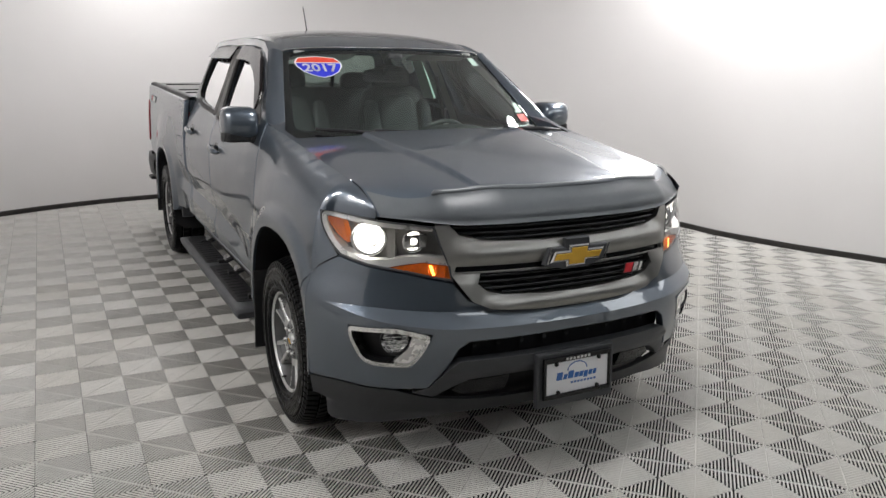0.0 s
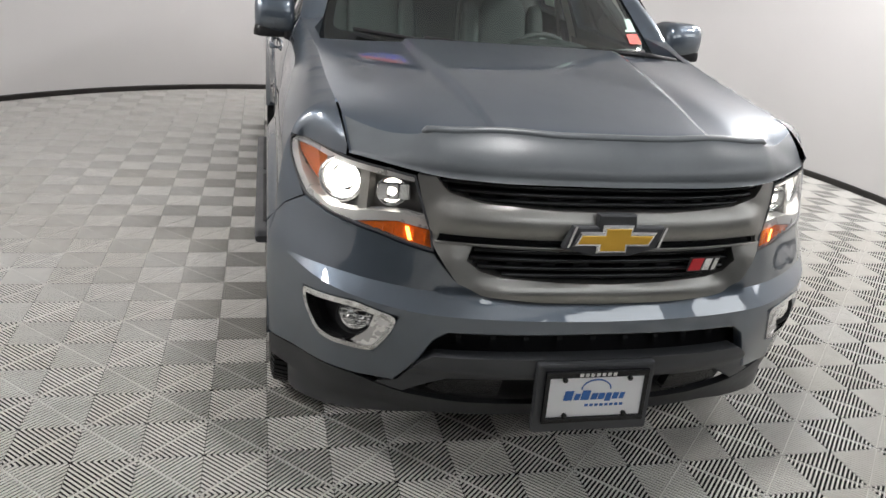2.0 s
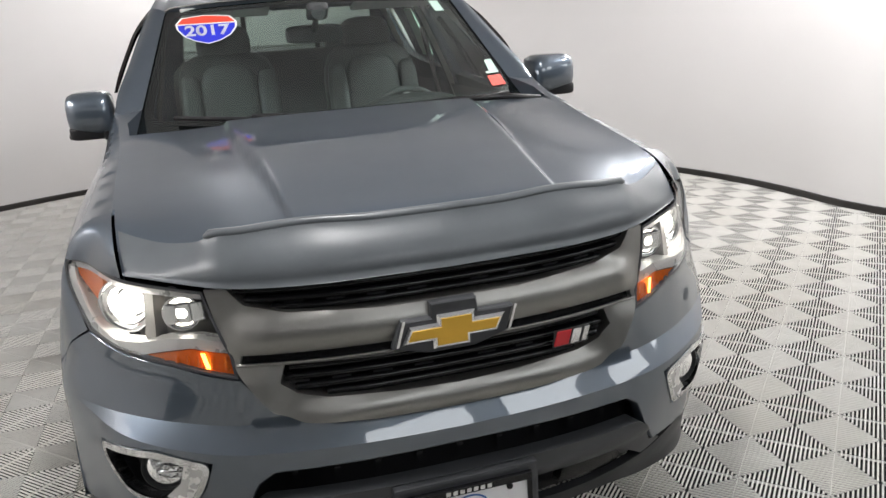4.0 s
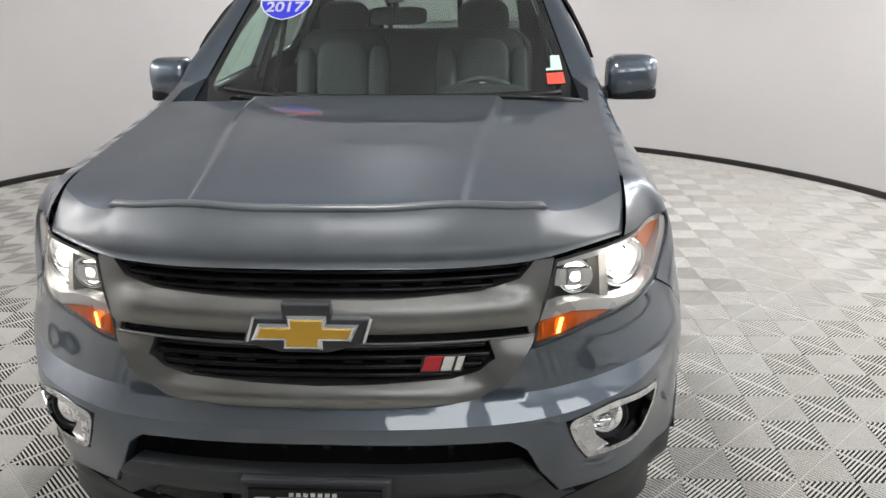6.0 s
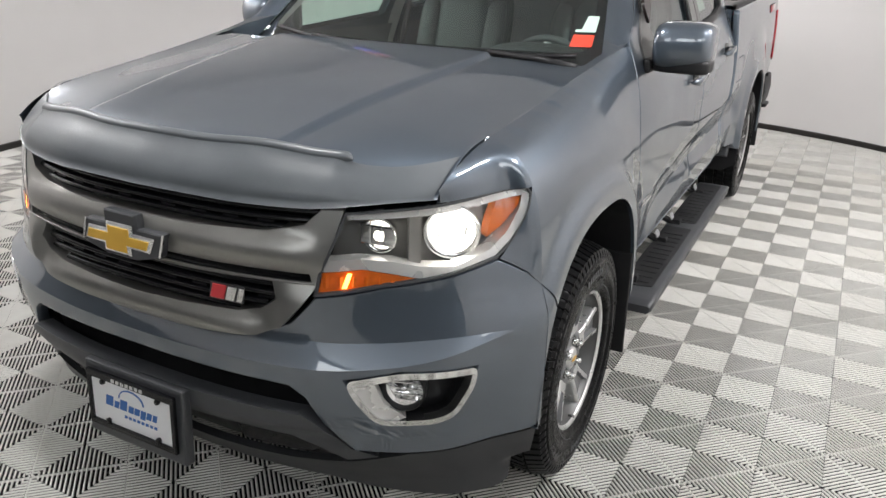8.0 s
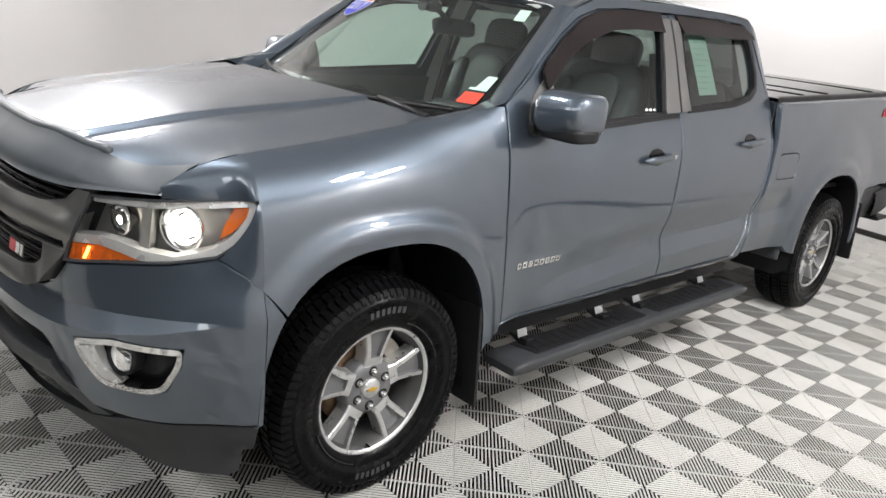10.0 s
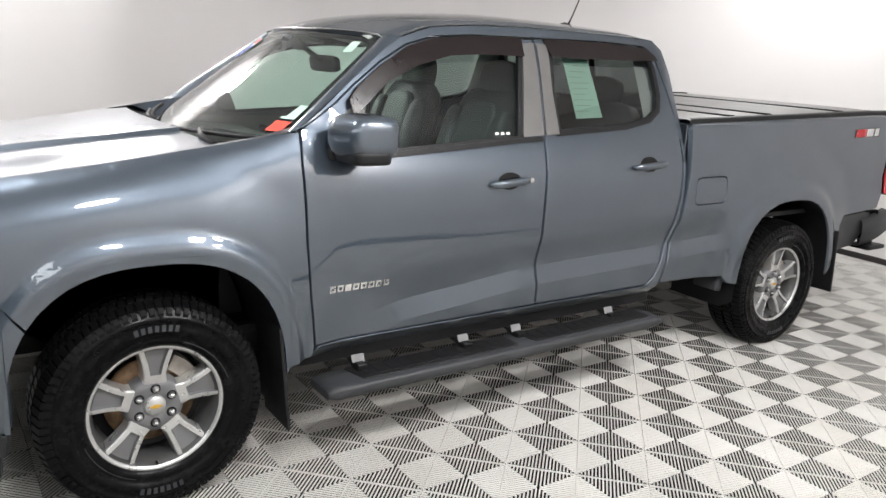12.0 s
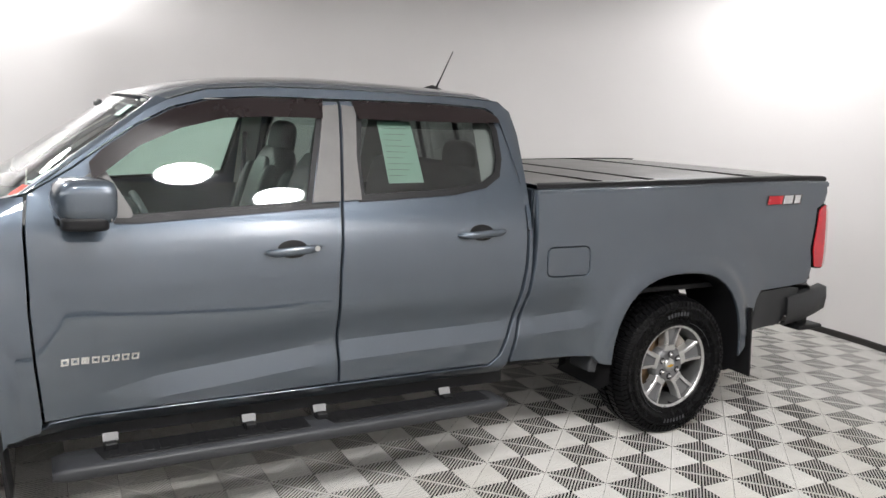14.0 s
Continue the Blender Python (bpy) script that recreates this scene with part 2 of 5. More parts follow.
def patch(outline, fn, step=0.04, holes=(), rim=0.02, bm=None, back=False, mats=(0, 0), edge=0.0, creases=()):
    """A skin over an outline in a surface's own two measures: fn(a, b, depth) gives the place.
    rim: how deep its edges turn in; edge: width of their rounding; creases: sharp lines across it."""
    own = bm if bm is not None else bmesh.new()
    loops = [dense(list(outline), step * 0.8)] + [dense(list(h), step * 0.8) for h in holes]
    pts, edges = [], []

    def add_loop(lp):
        base = len(pts)
        pts.extend(Vector(p) for p in lp)
        edges.extend((base + i, base + (i + 1) % len(lp)) for i in range(len(lp)))

    for lp in loops:
        add_loop(lp)
    n_rim, n_rim_edges = len(pts), len(edges)
    if edge:
        for k, lp in enumerate(loops):
            add_loop(inset(lp, edge if k == 0 else -edge))
    for line in creases:
        base = len(pts)
        for p, q in zip(line, line[1:]):
            n = max(1, int(math.hypot(q[0] - p[0], q[1] - p[1]) / (step * 0.8)))
            pts.extend(Vector((p[0] + (q[0] - p[0]) * k / n, p[1] + (q[1] - p[1]) * k / n)) for k in range(n))
        pts.append(Vector(line[-1]))
        edges.extend((i, i + 1) for i in range(base, len(pts) - 1))
    xs, ys = [p[0] for p in loops[0]], [p[1] for p in loops[0]]
    edge_pts = np.array([tuple(p) for p in pts])
    a = min(xs) + step * 0.5
    while a < max(xs):
        b = min(ys) + step * 0.5
        while b < max(ys):
            if inside((a, b), loops[0]) and not any(inside((a, b), h) for h in loops[1:]):
                if np.min((edge_pts[:, 0] - a) ** 2 + (edge_pts[:, 1] - b) ** 2) > (0.45 * step) ** 2:
                    pts.append(Vector((a, b)))
            b += step
        a += step
    v2, e2, faces, from_v, from_e, _ = delaunay_2d_cdt(pts, edges, [], 0, 1e-7)
    on_rim = {i for i, src in enumerate(from_v) if any(k < n_rim for k in src)}
    keep = []
    for f in faces:
        c = (sum(v2[i].x for i in f) / len(f), sum(v2[i].y for i in f) / len(f))
        ps = [(v2[i].x, v2[i].y) for i in f]
        longest = max(math.hypot(p[0] - q[0], p[1] - q[1]) for p, q in zip(ps, ps[1:] + ps[:1]))
        if abs(area2(ps)) < longest * 2e-4:
            continue
        if inside(c, loops[0]) and not any(inside(c, h) for h in loops[1:]):
            keep.append(list(f) if area2(ps) > 0 else list(reversed(f)))
    front = {}

    def vert(i, d, store):
        if i not in store:
            store[i] = own.verts.new(fn(v2[i].x, v2[i].y, d + (edge * 0.8 if edge and i in on_rim else 0.0)))
        return store[i]

    count = {}
    for f in keep:
        try:
            face = own.faces.new([vert(i, 0.0, front) for i in f])
            face.smooth, face.material_index = True, mats[0]
        except ValueError:
            pass
        for i, j in zip(f, f[1:] + f[:1]):
            count.setdefault((min(i, j), max(i, j)), []).append((i, j))
    if creases or edge:
        for (i, j), src in zip(e2, from_e):
            if any(n_rim_edges <= k < len(edges) for k in src) and i in front and j in front:
                e = own.edges.get((front[i], front[j]))
                if e:
                    e.smooth = False
    if rim:
        up, low = front if edge else {}, {}
        for (i, j), used in count.items():
            if len(used) == 1:
                i, j = used[0]
                face = own.faces.new((vert(j, 0.0, up), vert(i, 0.0, up), vert(i, rim, low), vert(j, rim, low)))
                face.material_index, face.smooth = mats[1], True
    if back:
        rear = {}
        for f in keep:
            face = own.faces.new([vert(i, rim, rear) for i in reversed(f)])
            face.smooth, face.material_index = True, mats[1]
    return own


def loft(rows, closed=False, cap=False, bm=None, smooth=True):
    """Faces between rows of places; closed: each row is a ring."""
    own = bm if bm is not None else bmesh.new()
    vs = [[own.verts.new(p) for p in r] for r in rows]
    n = len(rows[0])
    for a, b in zip(vs, vs[1:]):
        for i in range(n if closed else n - 1):
            j = (i + 1) % n
            f = own.faces.new((a[i], a[j], b[j], b[i]))
            f.smooth = smooth
    if cap:
        own.faces.new(list(reversed(vs[0])))
        own.faces.new(vs[-1])
    return own


def block(size, loc=(0, 0, 0), bevel=0.01, segs=2, turn=None, bm=None, taper=None):
    """A box with rounded edges; taper(v) may reshape it before it is turned and placed."""
    own = bmesh.new()
    bmesh.ops.create_cube(own, size=1)
    for v in own.verts:
        v.co = Vector((v.co.x * size[0], v.co.y * size[1], v.co.z * size[2]))
        if taper:
            v.co = taper(v.co.copy())
    if bevel:
        bmesh.ops.bevel(own, geom=own.edges[:], offset=bevel, segments=segs, affect="EDGES", profile=0.6)
    m = Matrix.Translation(loc) @ (turn or Matrix.Identity(4))
    for v in own.verts:
        v.co = m @ v.co
    for f in own.faces:
        f.smooth = segs > 2
    if bm is None:
        return own
    append(bm, own)
    return bm


def append(bm, other, m=None, index=None):
    """Adds another bmesh's faces to bm."""
    table = {v: bm.verts.new(m @ v.co if m else v.co) for v in other.verts}
    for f in other.faces:
        n = bm.faces.new([table[v] for v in f.verts])
        n.smooth, n.material_index = f.smooth, f.material_index if index is None else index
    other.free()


def tube(path, r, sides=8, bm=None, cap=True):
    """A round bar along places; r may be one radius or one for each place."""
    path = [Vector(p) for p in path]
    rows = []
    for i, p in enumerate(path):
        d = (path[min(i + 1, len(path) - 1)] - path[max(i - 1, 0)]).normalized()
        s = d.cross(Vector((0, 0, 1)) if abs(d.z) < 0.9 else Vector((1, 0, 0))).normalized()
        t = d.cross(s)
        k = r[i] if isinstance(r, (list, tuple)) else r
        rows.append([p + (s * math.cos(a) + t * math.sin(a)) * k for a in (2 * math.pi * n / sides for n in range(sides))])
    return loft(rows, True, cap, bm)


def lathe(profile, segs=48, axis="x", bm=None, smooth=True):
    """Turns a profile of (along, radius) about an axis."""
    rows = []
    for k in range(segs):
        a = 2 * math.pi * k / segs
        rows.append([(h, r * math.cos(a), r * math.sin(a)) if axis == "x" else (r * math.cos(a), r * math.sin(a), h) for h, r in profile])
    own = bm if bm is not None else bmesh.new()
    vs = [[own.verts.new(p) for p in r] for r in rows]
    for k in range(segs):
        a, b = vs[k], vs[(k + 1) % segs]
        for i in range(len(profile) - 1):
            f = own.faces.new((a[i], a[i + 1], b[i + 1], b[i]))
            f.smooth = smooth
    return own


def prism(poly, depth, fn=None, bm=None, bevel=0.0, top=1.0):
    """A flat shape with thickness: poly in (a, b), from 0 to depth; fn(a, b, h) places it."""
    own = bmesh.new()
    fn = fn or (lambda a, b, h: (a, b, h))
    inner = inset(poly, bevel) if bevel else poly
    low = [own.verts.new(fn(a, b, 0.0)) for a, b in poly]
    mid = [own.verts.new(fn(a, b, depth - bevel)) for a, b in poly] if bevel else None
    hi = [own.verts.new(fn(a, b, depth)) for a, b in inner]
    n = len(poly)
    rows = [low, mid, hi] if bevel else [low, hi]
    for r, s in zip(rows, rows[1:]):
        for i in range(n):
            own.faces.new((r[i], r[(i + 1) % n], s[(i + 1) % n], s[i]))
    own.faces.new(hi)
    own.faces.new(list(reversed(low)))
    bmesh.ops.recalc_face_normals(own, faces=own.faces[:])
    if bm is None:
        return own
    append(bm, own)
    return bm


def soft_block(size, loc, turn=None, power=4.0, cuts=5):
    """A cushion-like rounded block."""
    own = bmesh.new()
    bmesh.ops.create_cube(own, size=2)
    bmesh.ops.subdivide_edges(own, edges=own.edges[:], cuts=cuts, use_grid_fill=True)
    m = Matrix.Translation(loc) @ (turn or Matrix.Identity(4))
    for v in own.verts:
        c = v.co
        n = (abs(c.x) ** power + abs(c.y) ** power + abs(c.z) ** power) ** (1 / power)
        v.co = m @ Vector((c.x / n * size[0] / 2, c.y / n * size[1] / 2, c.z / n * size[2] / 2))
    for f in own.faces:
        f.smooth = True
    return own


# ---------------------------------------------------------------- body surfaces
class Curve:
    """A smooth line through a few knots."""
    def __init__(self, xs, ys):
        self.xs, self.ys, n = list(xs), list(ys), len(xs)
        d = [(ys[i + 1] - ys[i]) / (xs[i + 1] - xs[i]) for i in range(n - 1)]
        self.m = [d[0]]
        for i in range(1, n - 1):
            a, b = d[i - 1], d[i]
            self.m.append(0.0 if a * b <= 0 else 2 * a * b / (a + b))
        self.m.append(d[-1])

    def __call__(self, x):
        xs, ys, m = self.xs, self.ys, self.m
        if x <= xs[0]:
            return ys[0]
        if x >= xs[-1]:
            return ys[-1]
        i = 0
        while x > xs[i + 1]:
            i += 1
        h = xs[i + 1] - xs[i]
        t = (x - xs[i]) / h
        return (ys[i] * (1 + 2 * t) * (1 - t) ** 2 + m[i] * h * t * (1 - t) ** 2
                + ys[i + 1] * t * t * (3 - 2 * t) - m[i + 1] * h * t * t * (1 - t))


def ramp(a, b, x):
    t = min(1.0, max(0.0, (x - a) / (b - a)))
    return t * t * (3 - 2 * t)


WB = 3.569
CAB = Curve([.36, .45, .55, .70, .85, .95, 1.05, 1.12, 1.17, 1.21, 1.25, 1.33, 1.45, 1.6, 1.72],
            [.855, .868, .878, .886, .893, .893, .887, .876, .861, .846, .830, .797, .748, .683, .622])
BED = Curve([.36, .5, .7, .9, 1.1, 1.25, 1.36], [.86, .875, .893, .90, .892, .875, .862])
FEN = Curve([.3, .5, .7, .9, 1.0, 1.1, 1.2, 1.3], [.88, .884, .886, .884, .878, .866, .85, .825])
SHOULDER = Curve([-.70, -.65, -.6, -.5, -.4, -.2, 0, .1, .31, .55], [1.045, 1.068, 1.098, 1.135, 1.152, 1.177, 1.205, 1.220, 1.252, 1.295])
SEAM_X = Curve([-.66, -.6, -.5, -.4, -.2, .1, .31, .55], [.722, .730, .738, .744, .751, .762, .775, .80])
CREASE = Curve([.735, .95, 1.22, 1.68, 2.5, 2.97], [.562, .612, .638, .681, .703, .725])


def arch(y, z, wy):
    return ((abs(y - wy) / .455) ** 2.6 + (max(0.0, z - .36) / .525) ** 2.6) ** (1 / 2.6)


def side_x(y, z, cab=False):
    """Half width of the body's side at a length and a height; cab: the cab's own section, also at its rear edge."""
    if y < .75:
        zs = SHOULDER(y)
        f = FEN(z)
        t = min(1.0, max(0.0, (z - zs + .17) / .17))
        f += (SEAM_X(y) - f) * (1 - math.sqrt(max(0.0, 1 - t ** 2.2)))
        k = ramp(.42, .75, y)
        x = f * (1 - k) + CAB(z) * k
    elif y < 2.62 or cab:
        x = CAB(z)
    else:
        x = BED(z)
    if .7 < y < 3.05:
        zc = CREASE(y)
        k = ramp(.72, 1.1, y) * (1 - ramp(2.9, 3.05, y))
        if z > zc:
            x -= (.024 * k) * (1 - ramp(zc, zc + .16, z))
        else:
            x -= (.024 * k) * max(0.0, 1 - (zc - z) / .085)
    for wy in (0.0, WB):
        if abs(y - wy) < .75:
            g = arch(y, z, wy)
            w = 1 - .5 * ramp(1.08, 1.20, g) - .5 * ramp(1.12, 1.62, g)
            if w > 0 and z > .3:
                x += max(0.0, .938 - x) * w
    return x


NZ = [.27, .36, .46, .62, .70, .84, .94, 1.04]
NX = [0, .26, .5, .65, .77, .855]
NY = [Curve(NZ, [-.80, -.865, -.905, -.905, -.90, -.885, -.875, -.86]),
      Curve(NZ, [-.79, -.855, -.893, -.897, -.892, -.873, -.863, -.848]),
      Curve(NZ, [-.745, -.80, -.838, -.86, -.855, -.822, -.81, -.79]),
      Curve(NZ, [-.69, -.735, -.765, -.80, -.795, -.745, -.735, -.72]),
      Curve(NZ, [-.62, -.655, -.68, -.715, -.71, -.65, -.64, -.63]),
      Curve(NZ, [-.53, -.55, -.575, -.60, -.59, -.535, -.515, -.485])]
NS = Curve([.27, .70, .84, .94, 1.04, 1.1], [.99, 1, .99, .975, .955, .94])


def nose(u, z):
    """The front's skin from the middle (0) round the corner (5) to the wheel (6)."""
    s = NS(z)
    zz = min(z, 1.1)
    px = [-NX[1] * s] + [v * s for v in NX] + [side_x(-.44, zz), side_x(-.30, zz)]
    py = [NY[1](z)] + [c(z) for c in NY] + [-.44, -.30]
    sign = -1 if u < 0 else 1
    u = min(abs(u), 6 - 1e-9)
    i = int(u)
    t = u - i
    out = []
    for p in (px, py):
        a, b, c, d = p[i], p[i + 1], p[i + 2], p[i + 3]
        out.append(b + .5 * t * (c - a + t * (2 * a - 5 * b + 4 * c - d + t * (3 * (b - c) + d - a))))
    return sign * out[0], out[1]


def skin(u, z, d=0.0):
    """A place d metres behind the front's skin."""
    x, y = nose(u, z)
    if d:
        (x0, y0), (x1, y1) = nose(max(-6, u - .05), z), nose(min(6, u + .05), z)
        n = Vector((-(y1 - y0), x1 - x0)).normalized()
        x, y = x + n.x * d, y + n.y * d
    return (x, y, z)


U = 0.17


def on_nose(a, b, d=0.0):
    return skin(a / U, b, d)


def on_side(sg):
    return lambda a, b, d=0.0: (sg * (side_x(a, b) - d), a, b)


def on_glass(sg, d):
    """The side glass: one gentle curve from belt to roof, d metres in from the door's skin."""
    def at(a, b, e=0.0):
        k = (b - 1.2) / .47
        x = .850 - .205 * k + .030 * k * (1 - k)
        return (sg * (x - d - e), a, b)
    return at


def on_cab(sg):
    """The cab's side, which rolls inwards at its rear corner."""
    def at(a, b, d=0.0):
        k = max(0.0, (a - (2.586 - .09 * max(0.0, b - 1.32))) / .05)
        return (sg * (side_x(a, b, True) - d - .007 * k * k), a, b)
    return at


def scaled(pts, sg=1):
    return [(sg * u * U, z) for u, z in pts]


def mirrored(half):
    """Both halves of an outline whose right half runs from the middle up or down to the middle."""
    return scaled(half) + scaled([p for p in reversed(half) if abs(p[0]) > 1e-6], -1)


def nose_frame(u, z, d=0.0, tilt=0.0):
    """A pose on the front's skin whose z axis points out and whose y axis points up."""
    p = Vector(skin(u, z, d))
    out = (Vector(skin(u, z, -0.05)) - Vector(skin(u, z, 0.05))).normalized()
    up = Vector((0, 0, 1))
    right = up.cross(out).normalized()
    return Matrix.Translation(p) @ Matrix((right, out.cross(right), out)).transposed().to_4x4() @ pose(0, 0, 0, tilt, 0, 0)


def arch_line(wy, a0, a1, n=22, grow=0.0):
    """The wheel opening's edge from one angle to another (0: rear, 180: front)."""
    out = []
    for k in range(n + 1):
        a = math.radians(a0 + (a1 - a0) * k / n)
        c, s = math.cos(a), math.sin(a)
        r = (abs(c / (.455 + grow)) ** 2.6 + abs(s / (.525 + grow)) ** 2.6) ** (-1 / 2.6)
        out.append((wy + r * c, .36 + r * s))
    return out


truck = root("pickup_truck", (0, 0, 0), "dark grey metallic crew cab pickup truck parked on the tiled floor", "pickup truck")

# ---- bumper, grille frame and nose
HEADLIGHT = [(2.0, .815), (2.05, .87), (2.42, 1.012), (3.0, 1.02), (3.9, 1.03), (4.7, 1.04), (5.75, 1.05), (5.92, 1.035),
             (5.6, .98), (5.2, .92), (4.85, .885), (4.0, .862), (3.0, .843)]
GRILLE_OUT = [(0, .687), (.74, .693), (1.42, .71), (1.68, .738), (2.0, .83), (2.40, 1.016), (0, 1.018)]
FOG = [(2.5, .622), (3.38, .648), (4.75, .638), (4.7, .585), (4.3, .505), (3.9, .487), (2.95, .489), (2.66, .56)]
fascia = [(0, .684), (.74, .69), (1.44, .707), (1.71, .735), (2.0, .808), (3.0, .838), (4.0, .857), (4.87, .882), (5.62, .839), (6, .803),
          (6, .42), (5.93, .40), (4.6, .393), (3.3, .388), (2.5, .395), (2.12, .485), (1.93, .56), (1.75, .588), (0, .590)]
LEDGE_HI = Curve([0, 1.5, 3.0, 4.5, 5.5], [.690, .694, .704, .712, .713])
LEDGE_LO = Curve([0, 1.5, 3.0, 4.5, 5.5], [.632, .638, .656, .686, .711])


def bumper_at(a, b, d=0.0):
    """The bumper's skin: set back above a ledge that tapers out towards the corners."""
    u = min(abs(a / U), 5.5)
    hi, lo = LEDGE_HI(u), LEDGE_LO(u)
    k = min(1.0, max(0.0, (b - lo) / max(.002, hi - lo)))
    if b > hi:
        k = 1 - .8 * ramp(hi, .86, b)
    return on_nose(a, b, d + (.034 * k) * (1 - ramp(3.6, 5.5, u)))


ledge_hi = [(.17 * u, LEDGE_HI(abs(u))) for u in [1.9 + .2 * k for k in range(19)]]
ledge_lo = [(.17 * u, LEDGE_LO(abs(u)) - .0005) for u in [.2 * k for k in range(-27, 28)]]
bm = patch(mirrored(fascia), bumper_at, .02, [scaled(FOG), scaled(FOG, -1)], .03, edge=.003, creases=[ledge_hi, [(-a, b) for a, b in ledge_hi], ledge_lo])
for sg in (1, -1):
    wing = [(-.44, .797)] + [(y, z) for y, z in arch_line(0.0, 137, 176, 12)] + [(-.47, .40), (-.44, .40)]
    patch(wing, on_side(sg), .03, (), .03, bm)
bumper = part("front_bumper", bm, PAINT, truck)
valance = [(0, .325), (1.5, .325), (2.3, .345), (2.9, .365), (3.4, .383), (4.6, .387), (5.92, .394), (5.66, .225), (5.3, .215), (4, .222), (2.5, .245), (1.9, .258), (0, .262)]
part("valance", patch(mirrored(valance), lambda a, b, d=0.0: on_nose(a, b, d + .004), .03, (), .03), DARKSATIN, bumper, "dark lower lip of the bumper")
skid = [(0, .522), (1.0, .521), (1.9, .517), (2.08, .49), (2.42, .40), (2.85, .372), (2.3, .352), (1.95, .40), (1.7, .43), (.9, .446), (0, .446)]


def skid_at(a, b, d=0.0):
    return on_nose(a, b, d - .022 * ramp(.43, .48, b) + .004)


part("skid_plate", patch(mirrored(skid), skid_at, .02, (), .05), SATIN, bumper, "satin grey plastic skid plate")
part("intake_backing", patch(mirrored([(0, .605), (2.42, .605), (2.75, .40), (2.75, .27), (0, .27)]), lambda a, b, d=0.0: on_nose(a, b, .07), .05, (), 0), BLACK, bumper)
for k in range(9):
    u = -1.6 + .4 * k
    part("intake_rib", loft([[skin(u + s, z, .05 + .015 * (z > .56)) for s in (-.03, .03)] for z in (.525, .55, .585)], smooth=False), BLACK, bumper)
for sg in (1, -1):
    part("tow_slot", patch(scaled([(1.05, .43), (1.75, .415), (1.95, .375), (1.75, .35), (1.05, .36)], sg), lambda a, b, d=0.0: on_nose(a, b, .02 + d), .02, (), .03), GLOSS, bumper)

# ---- grille
UP = [(0, 1.02), (2.12, 1.018), (1.9, .978), (1.5, .958), (.6, .948), (0, .948)]
LOW = [(0, .834), (1.55, .840), (1.60, .80), (1.45, .772), (1.2, .757), (.6, .748), (0, .744)]
MID = [(0, .868), (1.95, .868), (1.98, .842), (0, .836)]
frame_out = mirrored(GRILLE_OUT)


def grille_at(a, b, d=0.0):
    u = abs(a / U)
    bar = max(0.0, 1 - ((b - .910) / .046) ** 2) ** .8
    lower = max(0.0, 1 - ((b - .716) / .034) ** 2) * (1 - ramp(1.2, 1.7, u))
    side = ramp(1.5, 1.75, u) * (1 - ramp(.80, .86, b)) * .7
    out = .022 * bar * (1 - ramp(1.75, 2.2, u)) + .018 * max(lower, side)
    return on_nose(a, b, d - out + .003)


bm = patch(frame_out, grille_at, .015, [inset(mirrored(UP), .001), mirrored(LOW), mirrored(MID)], .05)
grille = part("grille", bm, BARGREY, truck, "satin grey grille frame")
part("grille_backing", patch(frame_out, lambda a, b, d=0.0: on_nose(a, b, .075), .05, (), 0), BLACK, grille)
part("middle_gap", patch(mirrored(MID), lambda a, b, d=0.0: on_nose(a, b, .018 + d), .03, (), .02), GLOSS, grille)
bm = bmesh.new()
tube([skin(u, .846, -.002) for u in [-2.0 + .1 * k for k in range(41)]], .0032, 6, bm)
part("trim_strip", bm, BARGREY, grille, "thin satin strip")
for zz, half in ((1.004, 2.05), (.983, 1.93), (.963, 1.65)):
    rows = [[skin(half * (k / 20 - 1), zz + dz, d) for d, dz in ((.05, .004), (.022, .007), (.018, 0), (.022, -.006), (.05, -.004))] for k in range(41)]
    part("grille_slat", loft(rows), GLOSS, grille)
for zz, half in ((.826, 1.52), (.803, 1.56), (.78, 1.48), (.76, 1.2)):
    rows = [[skin(half * (k / 20 - 1), zz + dz, d) for d, dz in ((.05, .004), (.02, .008), (.016, 0), (.02, -.007), (.05, -.004))] for k in range(41)]
    part("grille_slat", loft(rows), GLOSS, grille)
for sg in (1, -1):
    for k in range(4):
        u = sg * (.3 + .38 * k)
        part("slat_clip", loft([[skin(u + s, z, .028) for s in (-.09, .09)] for z in (.785, .797)], smooth=False), BLACK, grille)
        part("slat_clip", loft([[skin(u + s, z, .03) for s in (-.09, .09)] for z in (.968, .979)], smooth=False), BLACK, grille)

# ---- emblem: a slanted cross in gold with a bright border
bow = [(-.150, -.026), (-.062, -.026), (-.062, -.050), (.048, -.050), (.048, -.026), (.126, -.026), (.150, .026), (.062, .026),
       (.062, .050), (-.048, .050), (-.048, .026), (-.126, .026)]
mf = nose_frame(-.065, .888, -.036) @ Matrix.Scale(.82, 4)
emblem = part("emblem", prism(bow, .012, lambda a, b, h: mf @ Vector((a, b, h)), bevel=.006), CHROME, grille, "gold cross emblem with a chrome border")
part("emblem_face", prism(inset(bow, .0115), .003, lambda a, b, h: mf @ Vector((a, b, h + .0115)), bevel=.0015), GOLD, emblem, "gold textured face")
holder = [(-.175, -.035), (-.07, -.062), (.06, -.062), (.155, -.035), (.178, .04), (.075, .04), (.07, .082), (-.062, .082), (-.062, .04), (-.145, .04)]
part("emblem_base", prism(holder, .03, lambda a, b, h: mf @ Vector((a, b, h - .03)), bevel=.004), SATIN, emblem)
for a0 in (-.165, .157):
    part("emblem_edge", prism([(a0, -.03), (a0 + .008, -.03), (a0 + .03, .042), (a0 + .022, .042)], .004, lambda a, b, h: mf @ Vector((a, b, h))), CHROME, emblem)


